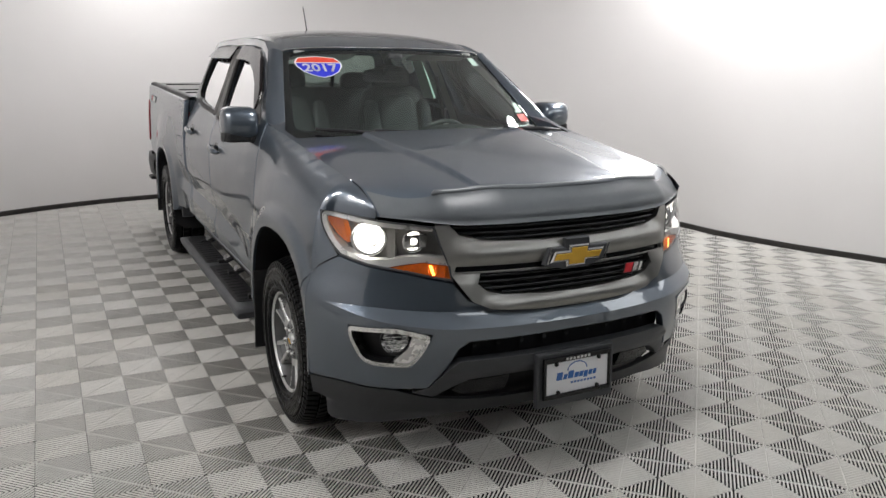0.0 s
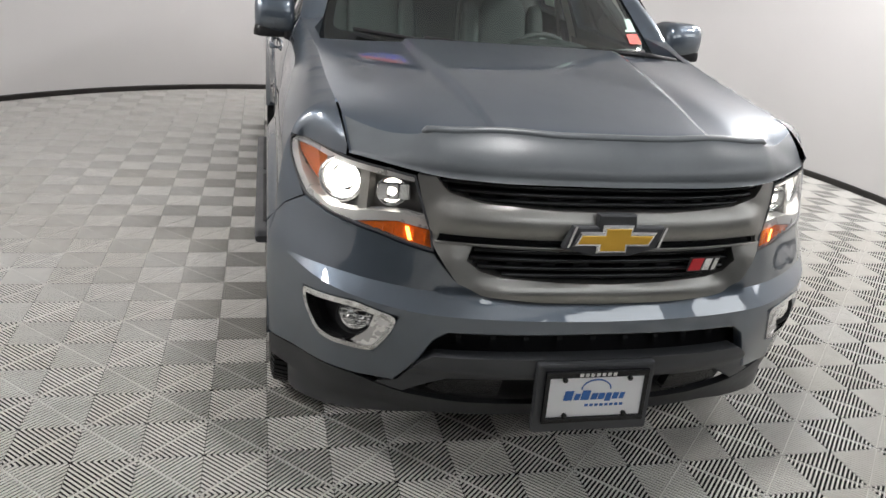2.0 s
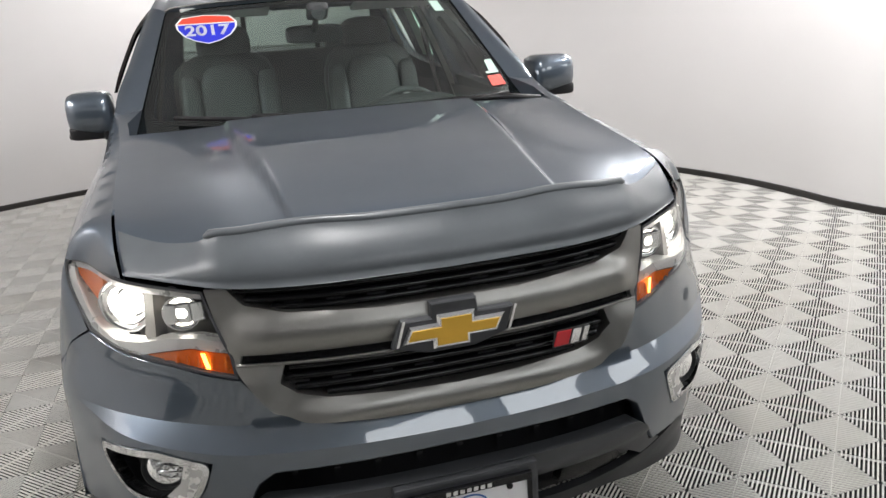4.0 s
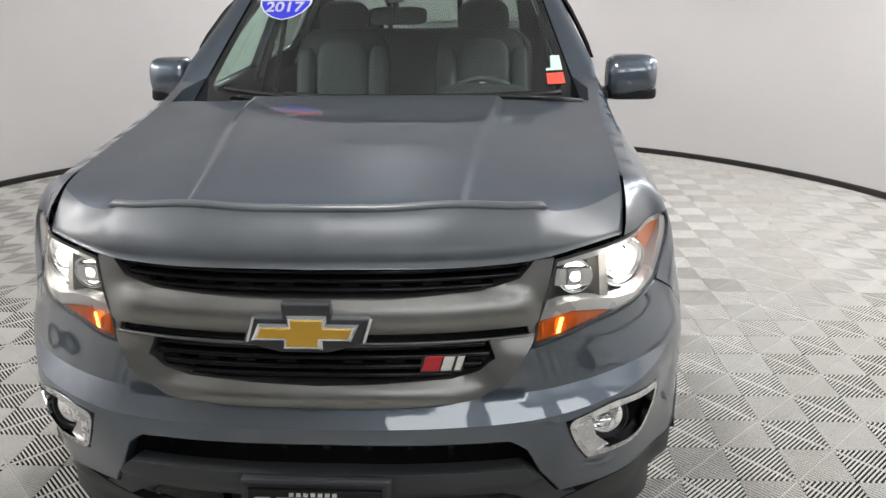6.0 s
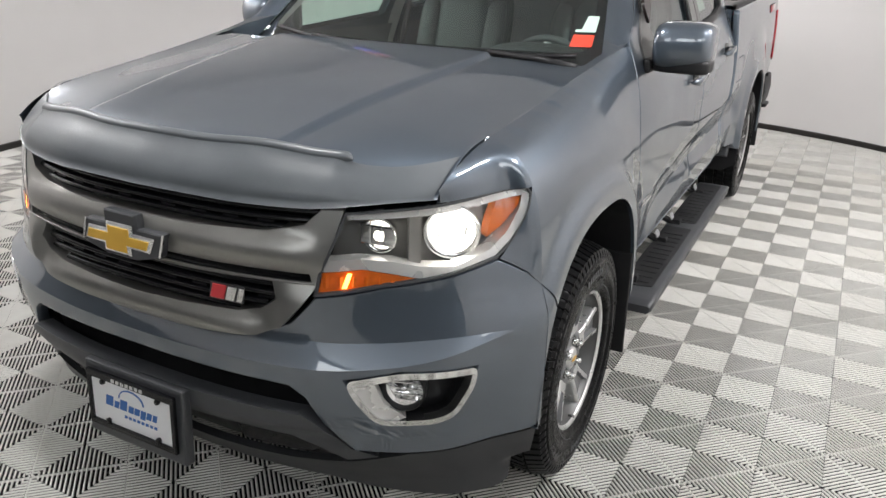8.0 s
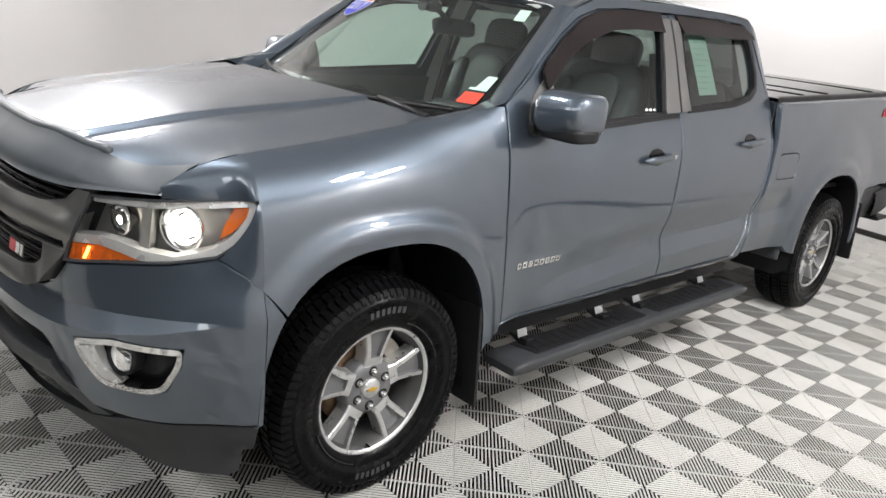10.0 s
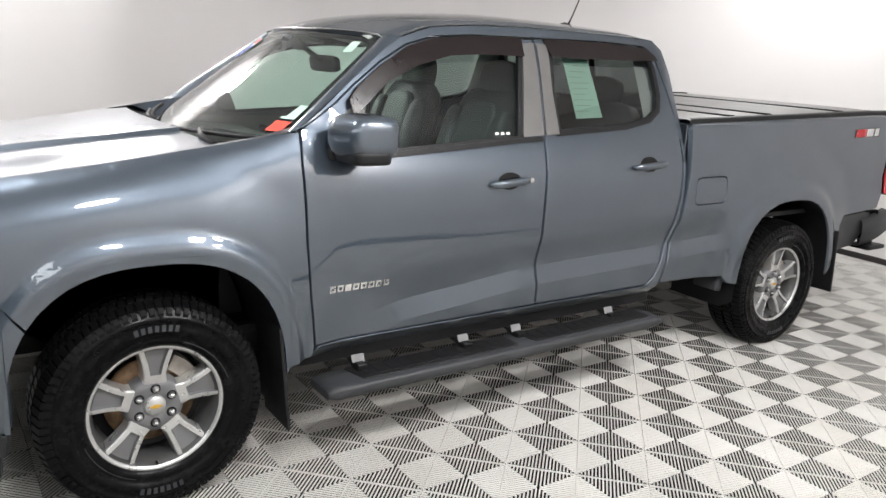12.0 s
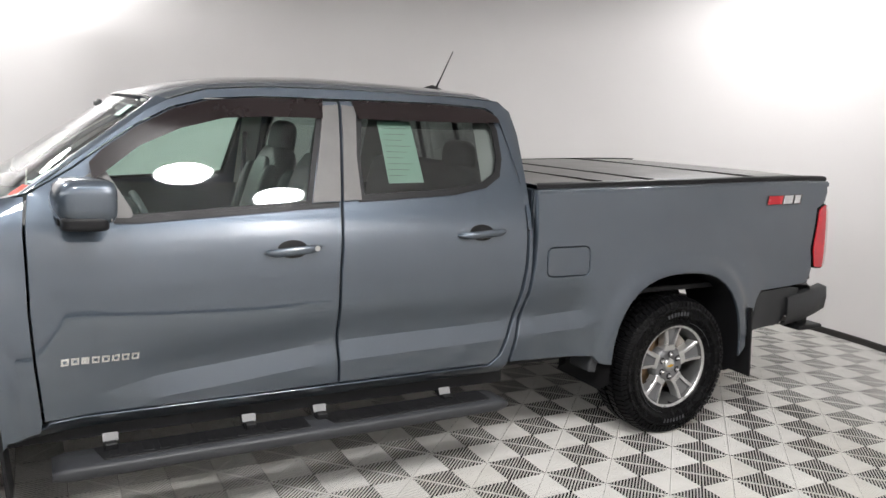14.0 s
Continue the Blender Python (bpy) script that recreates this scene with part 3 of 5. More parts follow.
def model_badge(parent, m, w, h, name="model_badge"):
    """A badge of slanted plain bars, one red and two bright, on a bright plate."""
    lean = .3 * h

    def bar(a0, a1):
        return [(a0, 0), (a1, 0), (a1 + lean, h), (a0 + lean, h)]
    place = lambda a, b, d: m @ Vector((a, b, d))
    place2 = lambda a, b, d: m @ Vector((a, b, d + .002))
    base = part(name, prism([(-.03 * w, -.1 * h), (.96 * w, -.1 * h), (1.02 * w, 1.1 * h), (.03 * w, 1.1 * h)], .002, place), DARKSATIN, parent, "red and silver badge")
    for a0, a1, mat in ((0, .40, RED), (.44, .70, CHROME), (.76, .92, CHROME)):
        part("badge_bar", prism(bar(a0 * w, a1 * w), .003, place2, bevel=.001), mat, base, "red slanted bar" if mat is RED else "")
    return base


model_badge(grille, nose_frame(.92, .782, -.004) @ pose(0, 0, 0), .098, .036)

# ---- licence plate with its frame
pl = Matrix.Translation((-.012, -.948, .418)) @ pose(0, 0, 0, 88, 0, 0)
part("plate_bracket", block((.36, .22, .03), bevel=.008, turn=pl @ pose(0, -.01, -.018), loc=(0, 0, 0)), SATIN, bumper)
bm = bmesh.new()
for a, b in (((-.158, -.082), (.158, -.066)), ((-.158, .062), (.158, .082)), ((-.158, -.066), (-.146, .062)), ((.146, -.066), (.158, .062))):
    prism([(a[0], a[1]), (b[0], a[1]), (b[0], b[1]), (a[0], b[1])], .012, lambda x, y, h: pl @ Vector((x, y, h)), bm, .002)
plate = part("dealer_plate", bm, GLOSS, bumper, "white dealer plate in a black frame")
part("plate_sheet", prism(rounded([(-.152, -.078), (.152, -.078), (.152, .078), (-.152, .078)], .008), .004, lambda x, y, h: pl @ Vector((x, y, h))), WHITE, plate, "white plate with blue bars")
for x0, x1, z0, z1 in ((-.098, -.072, -.012, .018), (-.066, -.05, -.012, .008), (-.045, -.02, -.012, .018), (-.014, .004, -.012, .008), (.008, .026, -.012, .008), (.03, .047, -.018, .008),
                       (.052, .069, -.012, .008), (.074, .088, -.012, .008)):
    part("plate_bar", prism([(x0, z0), (x1, z0), (x1 + .005, z1), (x0 + .005, z1)], .0015, lambda x, y, h: pl @ Vector((x, y, h + .004))), MIDBLUE, plate)
for k in range(8):
    x0 = -.03 + .0155 * k
    part("plate_bar", prism([(x0, -.034), (x0 + .010, -.034), (x0 + .011, -.026), (x0 + .001, -.026)], .0012, lambda x, y, h: pl @ Vector((x, y, h + .004))), MIDBLUE, plate)
bm = bmesh.new()
tube([pl @ Vector((.045 * math.cos(a), .022 + .03 * math.sin(a), .005)) for a in [math.pi * k / 12 for k in range(13)]], .0022, 5, bm)
part("plate_arc", bm, MIDBLUE, plate)
for k in range(7):
    x0 = -.06 + .017 * k
    part("frame_bar", prism([(x0, .067), (x0 + .011, .067), (x0 + .012, .077), (x0 + .001, .077)], .001, lambda x, y, h: pl @ Vector((x, y, h + .0125))), SILVER, plate)
for x, z in ((-.09, -.06), (.095, -.06), (-.1, .055), (.1, .055)):
    part("plate_bolt", prism([(x + .008 * math.cos(a), z + .008 * math.sin(a)) for a in [math.pi * k / 4 for k in range(8)]], .01, lambda u, v, h: pl @ Vector((u, v, h + .003)), bevel=.002), GLOSS, plate)

# ---- fog lamps and headlights
def disc(r, h, n=24):
    return [(r * math.cos(2 * math.pi * k / n), r * math.sin(2 * math.pi * k / n)) for k in range(n)]


for sg in (1, -1):
    fog_outline = scaled(FOG, sg)
    inner = inset(rounded(fog_outline, .03, 5), .017)
    bm = patch(rounded(fog_outline, .03, 5), lambda a, b, d=0.0: on_nose(a, b, d - .004), .018, [inner], .03)
    bezel = part("fog_lamp_bezel", bm, CHROME, bumper, "chrome fog lamp bezel")
    low = [(2.64, .603), (2.98, .615), (3.10, .56), (3.42, .512), (3.2, .499), (2.90, .502)]
    part("bezel_blade", patch(scaled(low, sg), lambda a, b, d=0.0: on_nose(a, b, .002 + d), .02, (), .03), LAMPTRIM, bezel)
    part("fog_recess", patch(inner, lambda a, b, d=0.0: on_nose(a, b, .055), .03, (), 0), BLACK, bezel)
    bm = bmesh.new()
    ring_in = dense(inner, .02)
    loft([[on_nose(a, b, d) for a, b in ring_in] for d in (.002, .056)], True, False, bm, False)
    part("fog_shroud", bm, BLACK, bezel)
    f = nose_frame(sg * 3.45, .588, .03)
    turn = f @ pose(0, 0, 0, -4, sg * -18, 0)
    lamp_bm = bmesh.new()
    append(lamp_bm, lathe([(-.03, .052), (.0, .056), (.012, .056), (.014, .05), (.0, .049)], 28, "z"), turn)
    lamp = part("fog_lamp", lamp_bm, BLACK, bezel, "round clear fog lamp")
    bm2 = bmesh.new()
    append(bm2, lathe([(-.028, .001), (-.024, .02), (-.012, .036), (.006, .049)], 28, "z"), turn)
    part("reflector", bm2, REFLECT, lamp)
    bm2 = bmesh.new()
    append(bm2, lathe([(.006, .049), (.014, .035), (.018, .018), (.019, .0005)], 28, "z"), turn)
    part("lens", bm2, LENS, lamp)
    for k in range(5):
        z0 = -.03 + .015 * k
        half = math.sqrt(.045 ** 2 - z0 ** 2)
        bm2 = bmesh.new()
        append(bm2, block((2 * half, .004, .006), (0, z0, .002), .001, 1), turn)
        part("lens_flute", bm2, REFLECT, lamp)
    bm2 = bmesh.new()
    append(bm2, lathe([(-.02, .008), (.004, .009), (.008, .005), (.009, .0005)], 16, "z"), turn)
    part("bulb_shield", bm2, CHROME, lamp)

    out = scaled(HEADLIGHT, sg)
    head = part("headlight", patch(out, lambda a, b, d=0.0: on_nose(a, b, .085), .04, (), 0), LAMPBACK, truck, "lit headlight with amber reflectors behind clear lens")
    ring_h = dense(out, .03)
    bm2 = bmesh.new()
    loft([[on_nose(a, b, d) for a, b in ring_h] for d in (.004, .086)], True, False, bm2, False)
    part("housing", bm2, GLOSS, head)
    part("lens", patch(inset(out, .001), lambda a, b, d=0.0: on_nose(a, b, d + .002), .02, (), 0), LENS, head, "clear curved lens").visible_shadow = False
    edge = inset(out, .006)
    part("lens_edge", patch(out, lambda a, b, d=0.0: on_nose(a, b, d + .001), .02, [edge], .012), SATIN, head)
    top = [(2.42, 1.008), (3.0, 1.015), (3.9, 1.025), (4.7, 1.035), (5.72, 1.046), (5.85, 1.03), (4.7, 1.012), (3.9, 1.004), (3.0, .996), (2.45, .992)]
    part("upper_trim", patch(scaled(top, sg), lambda a, b, d=0.0: on_nose(a, b, .014 + d), .02, (), .03), LAMPTRIM, head, "bright inner trim")
    sweep = [(2.09, .897), (2.6, .906), (3.1, .900), (3.5, .887), (4.1, .881), (4.75, .908), (5.08, .942), (5.4, 1.0), (5.5, 1.035), (5.85, 1.03), (5.56, .978), (5.17, .918), (4.83, .887),
             (4.0, .866), (3.5, .858), (3.1, .871), (2.65, .882), (2.06, .871)]
    part("lower_trim", patch(scaled(sweep, sg), lambda a, b, d=0.0: on_nose(a, b, .008 + d), .014, (), .04), LAMPTRIM, head, "bright inner trim")
    amb = [(2.03, .822), (2.08, .868), (2.65, .879), (3.1, .867), (3.5, .855), (3.0, .848), (2.5, .834)]
    part("amber_reflector", patch(scaled(amb, sg), lambda a, b, d=0.0: on_nose(a, b, .012 + d), .012, (), .03), AMBER, head, "ribbed amber turn lamp")
    for k in range(7):
        u = 2.14 + .19 * k
        zt, zb = .866 - .014 * max(0, (u - 2.7) / .8), .83 + .022 * (u - 2.1) / 1.4
        part("amber_rib", loft([[skin(sg * (u + s), z, .009 - .003 * (abs(s) < .01)) for s in (-.035, 0, .035)] for z in (zb + .004, zt - .002)], smooth=False), AMBER, head)
    glowing = [(2.35, .836), (2.42, .836), (2.5, .872), (2.43, .872)]
    part("amber_bulb", patch(scaled(glowing, sg), lambda a, b, d=0.0: on_nose(a, b, .007), .01, (), 0), AMBERBULB, head, "lit amber bulb")
    mark = [(4.84, .922), (5.05, .946), (5.37, 1.0), (5.44, 1.02), (5.0, 1.011), (4.9, .965)]
    part("amber_marker", patch(scaled(mark, sg), lambda a, b, d=0.0: on_nose(a, b, .018 + .05 * max(0.0, 5.42 - abs(a) / U) + d), .014, (), .03), AMBER, head, "amber side marker")
    part("inner_divider", patch(scaled([(3.35, .885), (3.55, .885), (3.6, 1.0), (3.4, 1.0)], sg), lambda a, b, d=0.0: on_nose(a, b, .03 + d), .02, (), .04), LAMPBACK, head)
    for uu, zz, rr, bulb in ((4.2, .950, .066, True), (2.95, .95, .042, False)):
        f = nose_frame(sg * uu, zz, .05) @ pose(0, 0, 0, 2, sg * -26, 0)
        bm2 = bmesh.new()
        append(bm2, lathe([(-.03, rr * .7), (.0, rr * .98), (.012, rr * 1.05), (.016, rr), (.004, rr * .82), (-.02, rr * .6)], 32, "z"), f)
        bowl = part("projector_ring", bm2, REFLECT, head, "bright projector ring")
        bm2 = bmesh.new()
        append(bm2, lathe([(-.02, rr * .48), (.0, rr * .46), (.012, rr * .37), (.018, rr * .18), (.02, .0005)], 24, "z"), f)
        part("projector_bulb", bm2, HEADBULB if bulb else INNERGLOW, bowl, "lit projector lens" if bulb else "")
        bm2 = bmesh.new()
        append(bm2, lathe([(-.022, rr * .62), (-.024, rr * .40)], 24, "z"), f)
        part("bowl_back", bm2, REFLECT, bowl)
        if not bulb:
            for k in range(3):
                bm2 = bmesh.new()
                append(bm2, block((.03, .05, .012), (sg * (-.035 + .03 * k), .0, .008), .004, 2), f)
                part("reflector_facet", bm2, REFLECT, bowl)

# ---- hood
LIP = Curve([0, .26, .5, .62, .74], [-.862, -.850, -.792, -.726, -.632])
TOP = Curve([-.9, -.68, -.4, 0, .2, .35], [1.098, 1.137, 1.186, 1.236, 1.259, 1.268])


def hood_z(x, y, crease=True):
    ax = abs(x)
    top = TOP(y) + .014 * (1 - (ramp(.429, .443, ax + .105 * ramp(.3, -.8, y)) if crease else ramp(.3, .6, ax))) - .02 * (ax / .7) ** 2
    sx = SEAM_X(y)
    drop = max(0.0, top - SHOULDER(y))
    return top - drop * ramp(.40 if crease else .46, sx + .02, ax) ** 1.3


def hood_at(w, t, lift=0.0, crease=True):
    """w: -1 to 1 across; t: 0 at the front lip, 1 at the windscreen."""
    yf = LIP(abs(w) * .722)
    yr = .20 + .10 * w * w
    y = yf + (yr - yf) * t
    x = w * (SEAM_X(y) - .006)
    z0 = 1.018 + .022 * ramp(.6, 1, abs(w))
    s = min(1.0, max(0.0, (y - yf) / .15))
    k = math.sqrt(max(0.0, 1 - (1 - s) ** 2.2))
    z = z0 + (hood_z(x, y, crease) - z0) * k
    n = Vector((0, -(1 - s), .25 + s)).normalized()
    return Vector((x, y, z)) + n * lift


HT = [0, .004, .01, .02, .035, .05, .07, .09, .115, .14, .18, .23, .3, .4, .5, .6, .7, .8, .9, 1.0]
HW = [math.sin(math.radians(90 * (k / 96 - 1))) * .4 + (k / 96 - 1) * .6 for k in range(193)]
bm = loft([[hood_at(w, t) for w in HW] for t in HT])
loft([[hood_at(w, 1.0), hood_at(w, 1.0) - Vector((0, -.01, .03))] for w in HW], bm=bm)
for w in (1, -1):
    loft([[hood_at(w, t), hood_at(w, t) - Vector((w * .004, 0, .025))] for t in HT], bm=bm)
hood = part("hood", bm, PAINT, truck)
DW = [-1 + .02 * k for k in range(101)]
DEFL_EDGE = Curve([0, .15, .3, .45, .535, .575, .65, .74], [-.785, -.78, -.762, -.735, -.705, -.68, -.62, -.535])


def defl(k, s, lift):
    """k: -1 to 1 across, s: 0 at the lip, 1 at the upper edge, which runs back along the hood's corners."""
    w = k * .992
    yf, yr = LIP(abs(w) * .722), .20 + .10 * w * w
    e = DEFL_EDGE(abs(w) * .735) - yf
    return hood_at(w, s * e / (yr - yf), .0035 + lift, False)


bm = loft([[defl(k, s, l * (1 - ramp(.70, .78, abs(k)))) for k in DW] for s, l in ((-.06, .0), (0, .002), (.03, .003), (.08, .005), (.15, .006), (.25, .006), (.4, .006), (.55, .006), (.7, .007), (.82, .009), (.92, .012), (1.0, .016))])
loft([[defl(k, 1.0, .016 * (1 - ramp(.70, .78, abs(k)))), defl(k, 1.03, -.003)] for k in DW], bm=bm)
bug = part("bug_deflector", bm, DEFLECT, hood, "satin grey plastic bug deflector")
LW = [-.745 + 1.49 * k / 80 for k in range(81)]
ring = [(.010 + .015 * math.cos(2 * math.pi * n / 12), .013 * math.sin(2 * math.pi * n / 12)) for n in range(12)]
rows = []
for w in LW:
    c, q = defl(w, 1.0, .013), min(1.0, .25 + (.745 - abs(w)) / .02)
    rows.append([c + Vector((0, a * q, b * q)) for a, b in ring])
part("deflector_lip", loft(rows, True, True), DEFLECT, bug, "rolled upper edge")

# ---- fenders, doors, bed sides
DOOR_F = [(.552, 1.296), (.542, 1.172), (.546, 1.036), (.548, .896), (.56, .711), (.58, .497)]
ROOF_LINE = [(.70, 1.398), (.80, 1.472), (.93, 1.56), (1.06, 1.628), (1.20, 1.667), (1.40, 1.684)]
for sg in (1, -1):
    fn = on_side(sg)
    front_arch = arch_line(0.0, 8, 136)
    fender = front_arch + [(-.44, .80), (-.44, SHOULDER(-.44))] + [(y, SHOULDER(y)) for y in [-.42 + .02 * k for k in range(47)]] + [(.545, 1.288)] + [(y - .004, z) for y, z in DOOR_F[1:]] + [(.57, .46), (.47, .45)]
    bm = patch(fender, fn, .018, (), .03)
    u6 = [(6, .80), (5.62, .841), (4.9, .884), (5.2, .925), (5.62, .985), (5.95, 1.04), (6, 1.05)]
    patch(scaled(u6, sg), on_nose, .02, (), 0, bm)
    a_row = [skin(sg * u, 1.034 + .012 * (u - 3.9) / 2.1, 0) for u in [3.88 + .2 * k for k in range(11)] + [6]]
    rows = []
    for k in range(13):
        t = k / 12
        row = []
        for i, p in enumerate(a_row):
            y = -.655 + (.655 - .44) * i / (len(a_row) - 1)
            q = Vector((sg * (SEAM_X(y) + .002), y, SHOULDER(y)))
            z = p[2] + (q.z - p[2]) * t
            a = max(0.0, min(.95, 1 - (q.z - p[2]) / .17))
            roll = [1 - math.sqrt(max(0.0, 1 - g ** 2.2)) for g in (a, a + (1 - a) * t)]
            k = (roll[1] - roll[0]) / (1 - roll[0])
            v = Vector((p[0] + (q.x - p[0]) * k, p[1] + (q.y - p[1]) * k, z))
            row.append(v)
        rows.append(row)
    loft(rows, bm=bm)
    fen = part("front_fender", bm, PAINT, truck)
    bm = bmesh.new()
    ring_a = arch_line(0.0, -14, 150, 30, -.003)
    loft([[fn(y, z, d) for y, z in ring_a] for d in (.012, .08, .38)], bm=bm)
    loft([[(sg * .5, y, z) for y, z in ring_a], [(sg * .5, y * .02, .36 + (z - .36) * .02) for y, z in ring_a]], bm=bm, smooth=False)
    part("wheel_liner", bm, BLACK, fen, "black plastic wheel arch liner")

    fn = on_cab(sg)
    # front door
    top_f = [(y, z - .012) for y, z in reversed(ROOF_LINE)]
    door = [(1.688, .503), (1.676, .73), (1.679, .981), (1.698, 1.245), (1.722, 1.5), (1.738, 1.672)] + top_f + [(.60, 1.325)] + [(y + .004, z) for y, z in DOOR_F]
    win = [(1.565, 1.254), (.905, 1.212), (.82, 1.215), (.775, 1.26), (.765, 1.34), (.80, 1.43), (.93, 1.518), (1.06, 1.588), (1.22, 1.628), (1.42, 1.645), (1.66, 1.65), (1.60, 1.40)]
    crease_f = [[(y, CREASE(y)) for y in [.80 + .08 * k for k in range(11)]], [(y, CREASE(y) - .085) for y in [.95 + .08 * k for k in range(9)]]]
    bm = patch(door, fn, .03, [win], .03, edge=.003, creases=crease_f)
    fd = part("front_door", bm, PAINT, truck)
    part("window_pane", patch(inset(win, -.004), on_glass(sg, .014), .04, (), 0), SIDEGLASS, fd, "lightly tinted side glass").visible_shadow = False
    belt = [(1.69, 1.262), (1.58, 1.258), (.905, 1.214), (.82, 1.216), (.83, 1.196), (.91, 1.195), (1.58, 1.238), (1.69, 1.243)]
    part("belt_trim", patch(belt, lambda a, b, d=0.0, fn=fn: fn(a, b, d - .006), .03, (), .01), BLACK, fd, "black belt trim")
    frame_in = inset(win, .014)
    part("window_seal", patch(inset(win, -.008), lambda a, b, d=0.0, fn=fn: fn(a, b, d - .004), .03, [frame_in], .012), BLACK, fd)
    sail = [(.905, 1.216), (.86, 1.30), (.80, 1.40), (.76, 1.37), (.70, 1.33), (.655, 1.24), (.70, 1.205), (.80, 1.20)]
    part("mirror_sail", patch(rounded(sail, .03, 3), lambda a, b, d=0.0, fn=fn: fn(a, b, d - .006), .03, (), .012), TRIM, fd)
    pil = [(1.697, 1.268), (1.578, 1.262), (1.612, 1.40), (1.668, 1.652), (1.735, 1.66), (1.722, 1.5)]
    part("pillar_trim", patch(pil, lambda a, b, d=0.0, fn=fn: fn(a, b, d - .010), .03, (), .014), TRIM, fd, "satin grey pillar trim")
    vis = [(.765, 1.352), (.757, 1.41), (.80, 1.455), (.93, 1.545), (1.06, 1.612), (1.20, 1.652), (1.40, 1.672), (1.67, 1.68), (1.655, 1.60), (1.42, 1.598), (1.25, 1.585), (1.08, 1.54), (.93, 1.472), (.80, 1.372)]
    part("window_visor", patch(vis, lambda a, b, d=0.0, fn=fn: fn(a, b, d - .012 - .018 * ramp(1.67, 1.55, b)), .025, (), .012), VISOR, fd, "smoked plastic rain visor")

    # rear door
    rdoor = [(2.43, .503), (2.475, .54), (2.545, .71), (2.589, .938), (2.602, 1.135), (2.606, 1.313), (2.571, 1.459), (2.531, 1.617), (2.505, 1.655), (2.47, 1.675), (2.2, 1.684), (1.75, 1.677),
             (1.732, 1.5), (1.708, 1.245), (1.689, .981), (1.686, .73), (1.696, .503)]
    rwin = [(1.79, 1.275), (2.23, 1.300), (2.40, 1.33), (2.475, 1.375), (2.50, 1.45), (2.50, 1.58), (2.48, 1.625), (2.3, 1.648), (1.83, 1.65), (1.79, 1.45)]
    crease_r = [[(y, CREASE(y) - dz) for y in [1.70 + .08 * k for k in range(11)]] for dz in (0, .085)]
    rd = part("rear_door", patch(rdoor, fn, .03, [rwin], .03, edge=.003, creases=crease_r), PAINT, truck)
    part("window_pane", patch(inset(rwin, -.004), on_glass(sg, .014), .04, (), 0), PRIVACY, rd, "dark privacy glass").visible_shadow = False
    part("window_seal", patch(inset(rwin, -.012), lambda a, b, d=0.0, fn=fn: fn(a, b, d - .006), .03, [inset(rwin, .016)], .014), BLACK, rd)
    pil = [(1.712, 1.268), (1.79, 1.272), (1.79, 1.45), (1.815, 1.655), (1.752, 1.66), (1.737, 1.5)]
    part("pillar_trim", patch(pil, lambda a, b, d=0.0, fn=fn: fn(a, b, d - .010), .03, (), .014), TRIM, rd, "satin grey pillar trim")
    vis = [(1.80, 1.68), (2.2, 1.684), (2.46, 1.672), (2.52, 1.64), (2.525, 1.615), (2.3, 1.607), (1.815, 1.605)]
    part("window_visor", patch(vis, lambda a, b, d=0.0, fn=fn: fn(a, b, d - .012 - .018 * ramp(1.67, 1.59, b)), .025, (), .012), VISOR, rd, "smoked plastic rain visor")

    # door handles
    for dr, y0, y1, z0, z1 in ((fd, 1.365, 1.598, 1.072, 1.090), (rd, 2.232, 2.478, 1.115, 1.130)):
        yc, zc = (y0 + y1) / 2, (z0 + z1) / 2
        cup = [(yc + .062 * math.cos(a), zc + .002 + .036 * math.sin(a)) for a in [math.pi * k / 10 for k in range(20)]]
        part("handle_cup", patch(cup, lambda a, b, d=0.0, fn=fn: fn(a, b, d - .0015), .02, (), .004), GLOSS, dr)
        rows = []
        for k in range(17):
            t = k / 16
            y = y0 + (y1 - y0) * t
            z = z0 + (z1 - z0) * t
            h = .014 * (1 - abs(2 * t - 1) ** 6) + .004
            lift = .026 * (1 - abs(2 * t - 1) ** 4) + .012
            x = side_x(y, z, True)
            rows.append([(sg * (x + lift + .010 * math.cos(a) - .004), y, z + h * math.sin(a)) for a in [2 * math.pi * n / 10 for n in range(10)]])
        part("door_handle", loft(rows, True, True), PAINT, dr, "body-coloured pull handle")
        if dr is fd and sg == 1:
            part("lock_cap", prism(disc(.011, 0, 14), .003, lambda a, b, h, y1=y1, z1=z1: (side_x(y1, z1) + .040 + h, y1 - .028 + a, z1 - .001 + b)), CHROME, dr)

    # model name as raised bright bars on the front door
    for k in range(8):
        y0 = .64 + .0335 * k
        o = [(y0, .694), (y0 + .026, .694), (y0 + .028, .72), (y0 + .002, .72)]
        hole = [(y0 + .008, .7015), (y0 + .020, .7015), (y0 + .0205, .7125), (y0 + .0085, .7125)]
        bm = patch(o if sg == 1 else o, lambda a, b, d=0.0, fn=fn: fn(a, b, d - .004), .012, [hole] if k not in (2,) else (), .005)
        part("name_bar", bm, CHROME, fd)

    # cab frame round the doors
    cab = ([(.552, 1.302), (.64, 1.362), (.80, 1.482), (.97, 1.606), (1.05, 1.648), (1.20, 1.694), (1.45, 1.716), (1.8, 1.724), (2.3, 1.722), (2.545, 1.712), (2.608, 1.668), (2.632, 1.56), (2.636, 1.32), (2.630, 1.13)]
           + [(2.608, 1.13), (2.611, 1.313), (2.577, 1.46), (2.538, 1.62), (2.51, 1.662), (2.472, 1.682), (2.2, 1.691), (1.742, 1.684)] + [(y, z - .006) for y, z in reversed(ROOF_LINE)] + [(.60, 1.328)])
